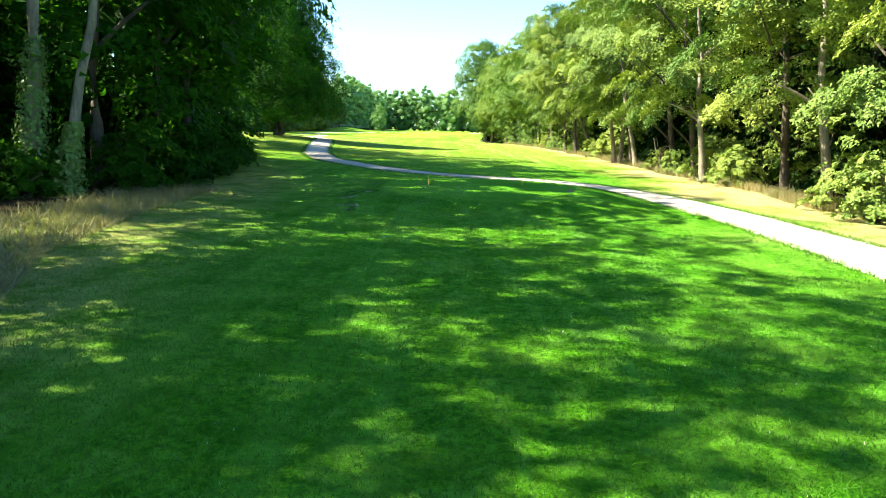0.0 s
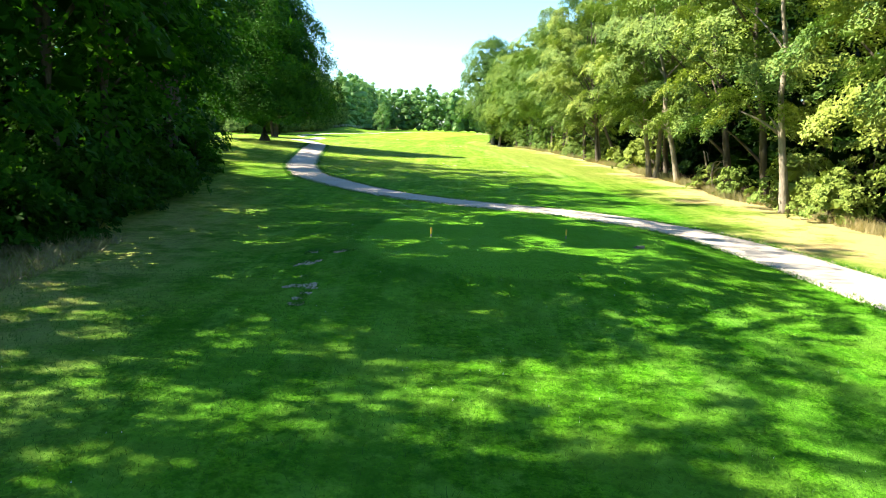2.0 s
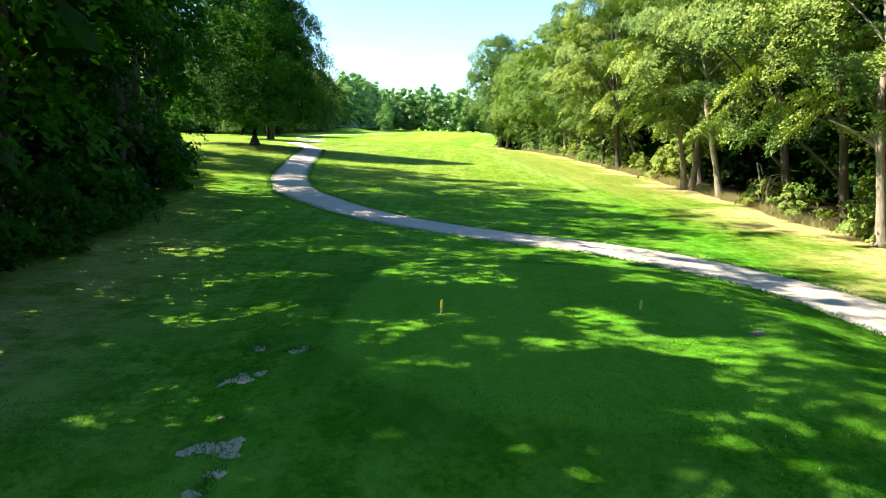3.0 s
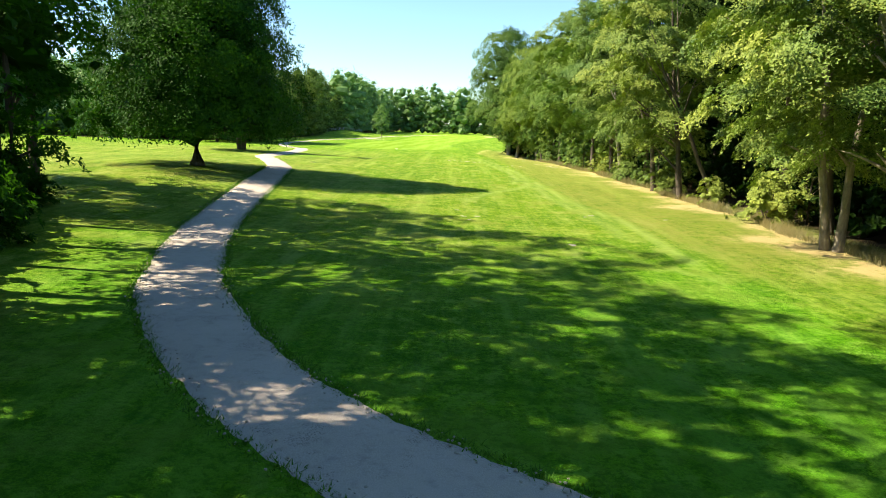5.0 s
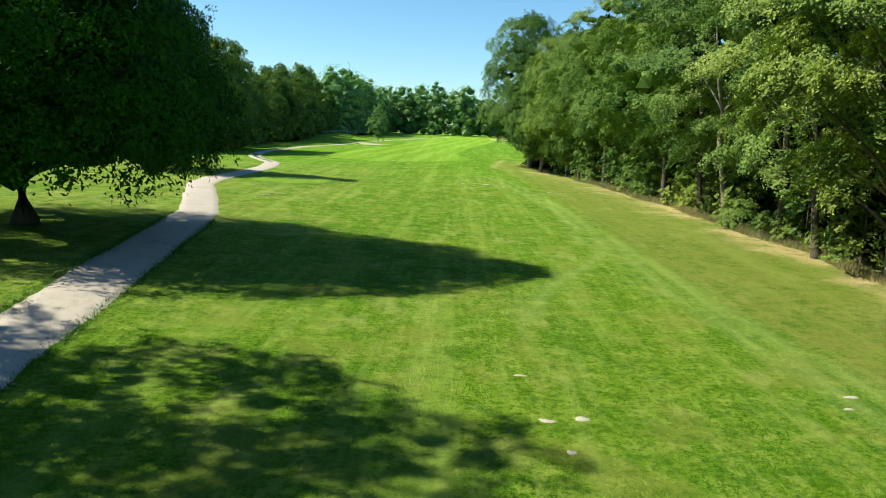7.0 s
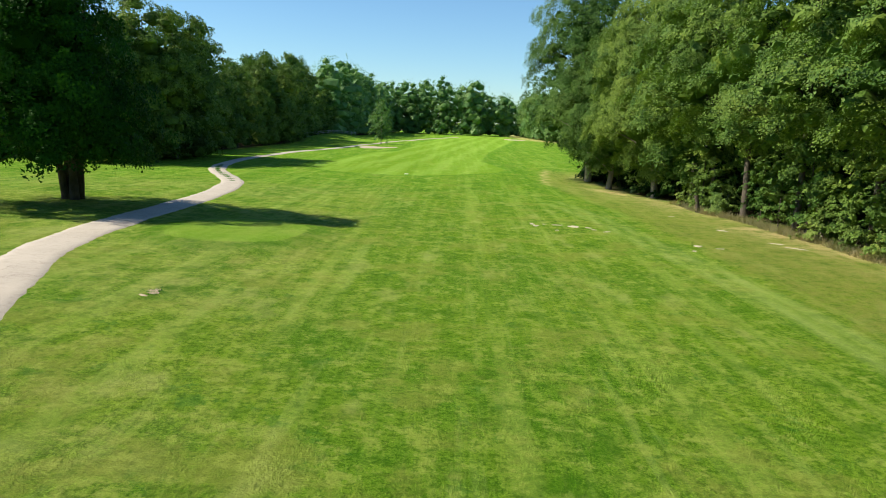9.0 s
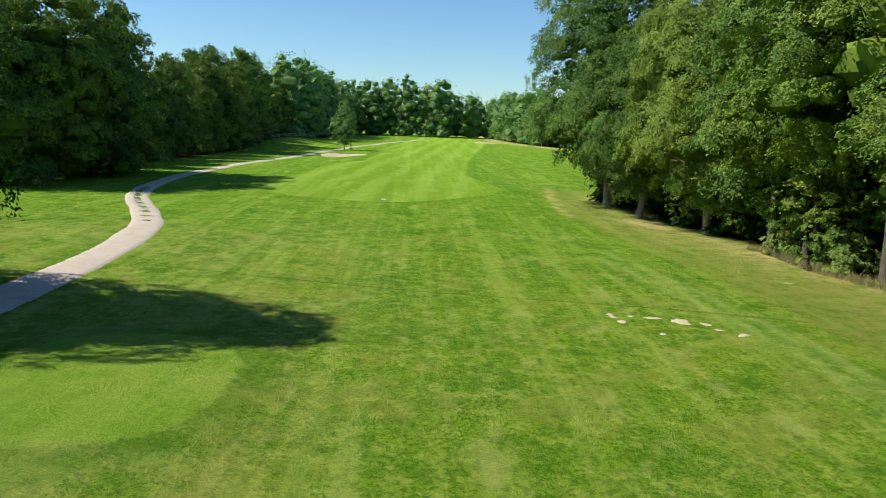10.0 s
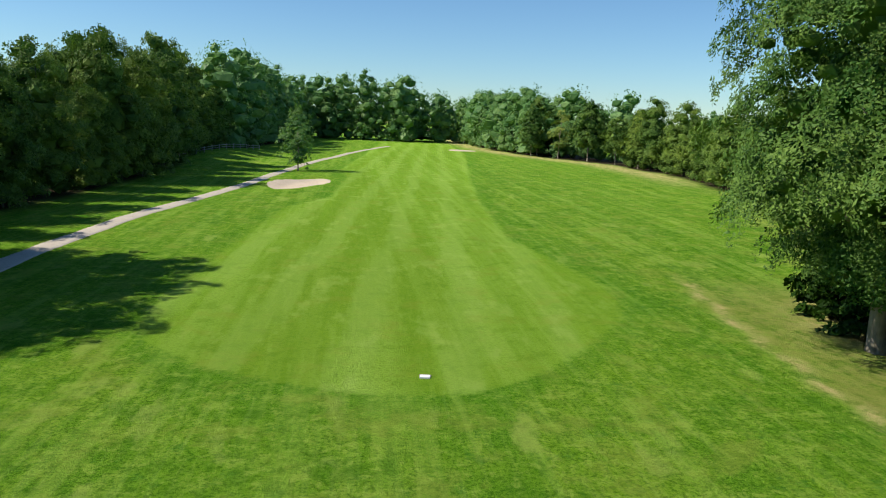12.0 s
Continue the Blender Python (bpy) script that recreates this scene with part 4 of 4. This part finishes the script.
while y < 320:
    plant(pick(forests), float(along(y, RIGHT_EDGE)) + rand(3, 4.5), y, rand(0, 360), rand(0.55, 0.8))
    y += rand(6.5, 9)


def far_wood():
    """Far trees all round the hole, as one mass of leaves."""
    r = np.random.default_rng(9)
    spots = []
    for yy in np.arange(338, 450, 10.0):
        for d in (4, 14):
            spots.append((float(along(yy, LEFT_EDGE)) - d + 2 * r.normal(), yy + r.normal()))
    for xx in np.arange(-52, 46, 9.5):
        for d in (0, 9):
            spots.append((xx + 5 * (d > 0) + 2 * r.normal(), 440 + d + 0.3 * abs(xx) + 2 * r.normal()))
    for yy in np.arange(200, 440, 9.5):
        spots.append((float(along(yy, RIGHT_EDGE)) + 11 + 1.5 * r.normal(), yy))
    for yy in np.arange(360, 440, 9.0):
        spots.append((float(along(yy, RIGHT_EDGE)) + 4 + r.normal(), yy))
    for k in range(46):
        spots.append((-62 - 1.6 * k + r.normal(), 195 - 0.2 * k + 9 * (k % 3)))
        if k < 24:
            spots.append((-102 + r.normal() * 3, 60 + 6 * k))
    vs, fs, base = [], [], 0
    for x, yy in spots:
        far = yy > 400 or x < -70
        h = (21 + 8 * r.random() if yy > 330 else 15 + 6 * r.random()) - (6.5 if x > 8 else 0)
        p, nrm, size, _, (cm, cr) = crown_points(r, 0.2, h, (7.2 + 2.8 * r.random()) * min(1, h / 20), "dome", 32, 6, 5 if far else 6, 0.62 if far else 0.52, uneven=0.16, thick=0.85, solid=0.6, wide=0.42, core=0.42, up=0.4, cover=17)
        spot = np.array([x, yy, 0.0])
        v, f = leaf_arrays(p + spot, nrm, size, r, folded=False)
        cv, cf = core_arrays(cm + spot, cr, r, len(v))
        vs += [v, cv]
        fs += [f + base, cf + base]
        base += len(v) + len(cv)
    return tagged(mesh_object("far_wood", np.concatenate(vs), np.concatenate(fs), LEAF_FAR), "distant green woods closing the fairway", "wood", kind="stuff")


far_wood()
for p in protos:          # the patterns themselves stand nowhere
    for o in p.children_recursive:
        bpy.data.objects.remove(o)
    bpy.data.objects.remove(p)

# ------------------------------------------------------------ bunkers
def sand_bed(name, label, cx, cy, rx, ry, seed, skew=0.0):
    r = np.random.default_rng(seed)
    ph = r.random(3) * 6.28
    rings, per = 9, 48
    v, f = [(cx, cy, float(height(cx, cy)) + 0.05)], []
    for j in range(1, rings + 1):
        for k in range(per):
            a = 2 * math.pi * k / per
            w = (1 + 0.1 * math.sin(2 * a + ph[0]) + 0.08 * math.sin(3 * a + ph[1])) * j / rings
            x = cx + rx * w * math.cos(a)
            yy = cy + ry * w * math.sin(a) + skew * (x - cx) * (1.2 - 0.1 * abs(x - cx))
            v.append((x, yy, float(height(x, yy)) + (0.12 if j < rings else -0.05)))
    for j in range(rings):
        for k in range(per):
            if j == 0:
                f.append((0, 1 + k, 1 + (k + 1) % per, 1 + (k + 1) % per))
            else:
                a, b = 1 + (j - 1) * per, 1 + j * per
                f.append((a + k, b + k, b + (k + 1) % per, a + (k + 1) % per))
    bm = bmesh.new()
    bv = [bm.verts.new(p) for p in v]
    for q in f:
        bm.faces.new([bv[i] for i in dict.fromkeys(q)]).smooth = True
    me = bpy.data.meshes.new(name)
    bm.to_mesh(me)
    bm.free()
    me.materials.append(SAND)
    return tagged(new(name, me), label, "bunker")


sand_bed("sand_bunker", "pale sand bunker beside the fairway", -23.8, 256.5, 4.3, 8.0, 1, 1.3)
sand_bed("sand_bunker", "distant sand bunker at the end of the fairway", 16, 374, 4.0, 5.0, 2)


# ------------------------------------------------------------ grass, dry tufts, clover
def blades(name, label, mat, xy, tall, wide, seed, lay=0.5, category="grass"):
    """Single blades as slim triangles standing on the ground."""
    r = np.random.default_rng(seed)
    k = len(xy)
    z = height(xy[:, 0], xy[:, 1])
    a = r.random(k) * 6.283
    hgt, w = tall * (0.5 + r.random(k)), wide * (0.6 + 0.8 * r.random(k))
    b = np.stack([xy[:, 0], xy[:, 1], z - 0.01], axis=1)
    s = np.stack([np.cos(a), np.sin(a), 0 * a], axis=1) * w[:, None] * 0.5
    d = r.normal(size=(k, 2)) * lay
    tip = b + np.stack([d[:, 0] * hgt, d[:, 1] * hgt, hgt], axis=1)
    v = np.stack([b - s, b + s, tip], axis=1).reshape(-1, 3)
    f = np.arange(3 * k).reshape(-1, 3)
    return tagged(mesh_object(name, v, f, mat), label, category, kind="stuff")


rb = np.random.default_rng(31)


def off_track(xy, clear=1.5):
    t = line[::3]
    keep = np.ones(len(xy), bool)
    for i in range(0, len(xy), 20000):
        q = xy[i:i + 20000]
        keep[i:i + 20000] = np.min((q[:, None, 0] - t[None, :, 0]) ** 2 + (q[:, None, 1] - t[None, :, 1]) ** 2, axis=1) > clear ** 2
    return xy[keep]


k = 125000
yy = 2.5 + 24 * rb.random(k) ** 1.4
xy = np.stack([(rb.random(k) - 0.5) * 2 * (3 + 0.62 * yy) + 0.3, yy], axis=1)
xy = off_track(xy[(xy[:, 0] < 15.5) & (xy[:, 0] > along(xy[:, 1], LEFT_EDGE) - 0.5)])
blades("grass", "short dense green mown grass", LEAF_GRASS, xy, 0.055, 0.014, 1, 0.6)
k = 11000
yy = 6 + 24 * rb.random(k) ** 1.3
xy = np.stack([along(yy, LEFT_EDGE) + 1.3 - 3.2 * rb.random(k) ** 1.2 + (14 - np.minimum(yy, 14)) * 0.28, yy], axis=1)
blades("dry_grass", "long dry straw-coloured grass under the trees", LEAF_DRY, xy, 0.3, 0.022, 2, 0.8)
k = 26000
yy = 18 + 140 * rb.random(k)
tuft = 0.5 + 0.5 * np.sin(yy * 1.7) * np.sin(yy * 0.61 + 1)
xy = np.stack([along(yy, RIGHT_EDGE) - 0.9 + 2.2 * rb.random(k) * (0.3 + 0.7 * tuft), yy], axis=1)
blades("dry_grass", "long dry tawny grass along the wood's edge", LEAF_DRY, xy, 0.4, 0.03, 3, 0.45)
mids = line[(line[:, 1] > 158) & (line[:, 1] < 183)]
k = 7000
pickd = mids[rb.integers(len(mids), size=k)]
xy = pickd + np.stack([rb.normal(size=k) * 0.16, rb.normal(size=k) * 0.12], axis=1)
xy = xy[np.sin(xy[:, 1] * 2.3) + np.sin(xy[:, 1] * 5.1 + 1) > np.interp(xy[:, 1], [158, 166, 175, 183], [1.4, 0.4, -0.6, 0.0])]
blades("grass", "grass tufts growing along the middle of the gravel path", LEAF_GRASS, xy, 0.1, 0.06, 6, 0.9)
# grass creeping over the track's edges, and loose stones beside it
def beside_track(y0, y1, k, inner, outer):
    """Places scattered along both edges of the track."""
    at = np.flatnonzero((line[:, 1] > y0) & (line[:, 1] < y1))
    i = at[rb.integers(len(at), size=k)]
    sign = np.where(rb.random(k) < 0.5, -1.0, 1.0)
    reach = half[i] + inner + (outer - inner) * rb.random(k)
    return line[i] + side[i] * (sign * reach)[:, None] + rb.normal(size=(k, 2)) * 0.08


xy = beside_track(8, 100, 22000, -0.16, 0.14)
blades("grass", "grass blades creeping over the edges of the gravel path", LEAF_GRASS, xy, 0.09, 0.03, 8, 0.7)
xy = beside_track(8, 90, 2600, -0.45, 0.1)
sv, sf = CORE
scale = (0.012 + 0.022 * rb.random(len(xy)) ** 2)[:, None, None]
mids3 = np.stack([xy[:, 0], xy[:, 1], height(xy[:, 0], xy[:, 1]) + 0.045], axis=1)
stones = mids3[:, None, :] + sv[None] * scale * (0.7 + 0.6 * rb.random((len(xy), len(sv), 1))) * np.array([1, 1, 0.7])
faces = np.arange(len(xy))[:, None, None] * len(sv) + sf[None]
tagged(mesh_object("gravel_stones", stones.reshape(-1, 3), faces.reshape(-1, 3), CHALK), "loose pale stones along the gravel path", "gravel", kind="stuff")
k = 900
xy = np.stack([rb.normal(size=k) * 4.5 + 2, 4 + 22 * rb.random(k)], axis=1)
xy = off_track(xy[np.sin(xy[:, 0] * 0.9 + 1) * np.sin(xy[:, 1] * 0.7) > 0.1])
blades("clover_flowers", "scattered small white clover heads in the grass", WHITE, xy, 0.03, 0.014, 4, 0.2, "flowers")


# ------------------------------------------------------------ small things on the hole
def stake(x, y):
    ob = thing("tee_marker", "small yellow tee marker stake in the tee", "tee marker", x, y, group="tee markers")
    bm = bmesh.new()
    tube(bm, [(0, 0, -0.05), (0, 0, 0.10)], [0.016, 0.018], 8)
    part("spike", bm, WOOD, ob)
    bm = bmesh.new()
    tube(bm, [(0, 0, 0.08), (0, 0, 0.13), (0, 0, 0.22), (0, 0, 0.28), (0, 0, 0.30)], [0.014, 0.024, 0.03, 0.026, 0.008], 10)
    part("head", bm, YELLOW, ob)


stake(-0.7, 30.5)
stake(3.35, 31.1)


def patch(x, y, rx, ry, turn, seed, name="bare_patch", label="small bare patch of pale chalky soil", mat=CHALK):
    r = np.random.default_rng(seed)
    ph = r.random(3) * 6.28
    bm = bmesh.new()
    per, c, s = 26, math.cos(radians(turn)), math.sin(radians(turn))
    z = lambda px, py, up: float(height(px, py)) + up
    mid = bm.verts.new((x, y, z(x, y, 0.016)))
    prev = None
    for j, up in ((0.55, 0.016), (0.85, 0.012), (1.0, -0.02)):
        ring = []
        for k in range(per):
            a = 2 * math.pi * k / per
            w = j * (1 + 0.22 * math.sin(2 * a + ph[0]) + 0.16 * math.sin(3 * a + ph[1]) + 0.1 * math.sin(7 * a + ph[2]))
            u, v = rx * w * math.cos(a), ry * w * math.sin(a)
            px, py = x + c * u - s * v, y + s * u + c * v
            ring.append(bm.verts.new((px, py, z(px, py, up + 0.006 * (r.random() - 0.5)))))
        for k in range(per):
            if prev is None:
                bm.faces.new((mid, ring[k], ring[(k + 1) % per])).smooth = True
            else:
                bm.faces.new((prev[k], ring[k], ring[(k + 1) % per], prev[(k + 1) % per])).smooth = True
        prev = ring
    me = bpy.data.meshes.new(name)
    bm.to_mesh(me)
    bm.free()
    me.materials.append(mat)
    return tagged(new(name, me), label, "bare patch", "bare patches in the grass")


for i, (x, y, rx, ry, t) in enumerate(((0.25, 76.9, 0.42, 0.2, 20), (-0.55, 76.7, 0.34, 0.2, 0), (-0.25, 75.2, 0.24, 0.16, 60), (-0.9, 79.5, 0.3, 0.12, 0), (7.2, 78.8, 0.4, 0.16, 20), (6.7, 78.0, 0.3, 0.1, 10),
                                       (11.3, 77.5, 0.4, 0.12, 30), (4.2, 67.2, 0.45, 0.25, -40), (0.6, 137.8, 0.95, 0.55, -35), (-0.4, 138.2, 0.6, 0.3, -10), (1.5, 137.5, 0.5, 0.25, -30), (2.4, 136.2, 0.5, 0.3, 20), (1.7, 136.8, 0.35, 0.2, 0),
                                       (-2.0, 138.6, 0.42, 0.2, -50), (-1.95, 138.2, 0.4, 0.16, -50), (-1.8, 137.6, 0.45, 0.3, -10), (-1.2, 138.4, 0.3, 0.2, 0), (6.6, 132.2, 0.6, 0.4, 10), (5.9, 130.6, 0.3, 0.25, 0), (7.6, 131.5, 0.5, 0.22, 0), (-0.7, 136.1, 0.3, 0.2, 0),
                                       (10.5, 139, 1.0, 0.3, -30), (12.2, 132.5, 1.1, 0.3, -40), (11.8, 134, 0.8, 0.25, -30), (9.3, 146, 0.5, 0.2, 0))):
    patch(x, y, rx * 0.5, ry * 0.6, t, 300 + i, mat=CHALK if y < 100 else PINKISH)
rw = np.random.default_rng(12)
WORN = ((-3.7, 27.2, 0.26, 0.24, 7), (-3.8, 28.6, 0.16, 0.18, 3), (-3.38, 25.0, 0.26, 0.22, 8), (-3.42, 25.6, 0.1, 0.3, 4), (-3.16, 24.2, 0.08, 0.45, 6), (-3.14, 23.5, 0.1, 0.14, 4),
        (-3.05, 28.3, 0.24, 0.1, 3), (-16.95, 115.9, 0.22, 0.4, 11))
for i, (x, y, rx, ry, k) in enumerate(WORN):
    for j in range(k):
        px, py = x + rx * rw.normal() * 0.6, y + ry * rw.normal() * 0.7
        patch(px, py, 0.05 + 0.1 * rw.random(), 0.05 + 0.11 * rw.random(), 180 * rw.random(), 340 + 20 * i + j, mat=SOIL, label="worn bare soil showing through the grass")


k = 2600
at = rw.integers(len(WORN), size=k)
spot = np.array([q[:4] for q in WORN])[at]
xy = spot[:, :2] + rw.normal(size=(k, 2)) * spot[:, 2:] * 0.8
blades("grass", "thin grass growing through the worn bare soil", LEAF_GRASS, xy, 0.06, 0.02, 9, 0.9)


def plate(x, y, w, d, mat, label, turn=0):
    ob = thing("distance_plate", label, "marker plate", x, y, turn=turn)
    bm = bmesh.new()
    bmesh.ops.create_cube(bm, size=1, matrix=Matrix.Translation((0, 0, 0.03)) @ Matrix.Diagonal((w, d, 0.08, 1)))
    bmesh.ops.bevel(bm, geom=bm.edges[:], offset=0.012, segments=2, affect="EDGES")
    part("slab", bm, mat, ob)
    bm = bmesh.new()
    bmesh.ops.create_cube(bm, size=1, matrix=Matrix.Translation((0, d * 0.62, 0.012)) @ Matrix.Diagonal((w * 1.15, 0.1, 0.04, 1)))
    part("edging", bm, WOOD, ob)


plate(-12.8, 178.3, 0.42, 0.3, WHITE, "white distance plate set in the fairway", -8)
plate(5.3, 30.0, 0.26, 0.1, WOOD, "small wooden board lying beside the tee", 20)


def stump(x, y, h, r, mat, seed, label, tilt=0):
    ob = thing("tree_stump", label, "tree stump", x, y, turn=seed * 40)
    rr = np.random.default_rng(seed)
    bm = bmesh.new()
    tube(bm, [(0, 0, -0.1), (0, 0, 0.12), (0.02 + tilt * 0.3, 0, h * 0.5), (tilt * 0.7, 0, h * 0.85), (tilt, 0.04, h)], [r * 1.4, r * 1.1, r, r * 0.95, r * 0.7], 12, 0.25, rr)
    part("trunk", bm, mat, ob)
    bm = bmesh.new()
    tube(bm, [(tilt, 0.03, h * 0.93), (tilt + 0.06, 0.09, h * 1.05), (tilt + 0.05, 0.12, h * 1.22)], [r * 0.5, r * 0.3, r * 0.05], 7, 0.3, rr)
    part("splinter", bm, mat, ob)


stump(15.6, 136.2, 1.3, 0.24, BARK_PALE, 3, "pale weathered tree stump at the wood's edge")
stump(12.7, 150.4, 1.3, 0.17, BARK_DARK, 4, "dark broken stump at the wood's edge", 0.25)


def fallen(x, y, turn, length, seed):
    ob = thing("dead_branch", "bare dead branch leaning at the wood's edge", "branch", x, y, turn=turn)
    rr = np.random.default_rng(seed)
    bm = bmesh.new()
    tube(bm, [(0, 0, -0.05), (0.2, 0.1, length * 0.3), (0.1, 0.35, length * 0.6), (-0.15, 0.5, length)], [0.11, 0.09, 0.07, 0.03], 8, 0.2, rr)
    part("stem", bm, BARK_PALE, ob)
    for i in range(3):
        z = length * (0.35 + 0.2 * i)
        bm = bmesh.new()
        a = rr.random() * 6.28
        tube(bm, [(0.12, 0.25, z), (0.12 + 0.5 * math.cos(a), 0.25 + 0.5 * math.sin(a), z + 0.5), (0.12 + 1.0 * math.cos(a), 0.25 + 1.0 * math.sin(a), z + 0.6)], [0.045, 0.03, 0.01], 6, 0.2, rr)
        part("twig", bm, BARK_PALE, ob)


fallen(17.0, 57.5, 30, 2.6, 1)
fallen(17.3, 57.0, 120, 1.9, 2)

# low post-and-rail fence on the mound beyond the birch
PALE_WOOD = plain("pale_weathered_wood", (0.42, 0.40, 0.36), 0.9)
fence = thing("fence", "low pale post-and-rail fence on the grassy mound", "fence", 0, 0, z=0)
posts = [(-52 + 1.05 * i, 296 + 2.6 * i) for i in range(13)]
for i, (x, y) in enumerate(posts):
    z = float(height(x, y))
    bm = bmesh.new()
    bmesh.ops.create_cube(bm, size=1, matrix=Matrix.Translation((x, y, z + 0.55)) @ Matrix.Diagonal((0.12, 0.12, 1.2, 1)))
    part("post", bm, PALE_WOOD, fence)
    if i:
        px, py = posts[i - 1]
        pz = float(height(px, py))
        for up in (0.5, 0.95):
            bm = bmesh.new()
            tube(bm, [(px, py, pz + up), (x, y, z + up)], [0.045, 0.045], 6)
            part("rail", bm, PALE_WOOD, fence)
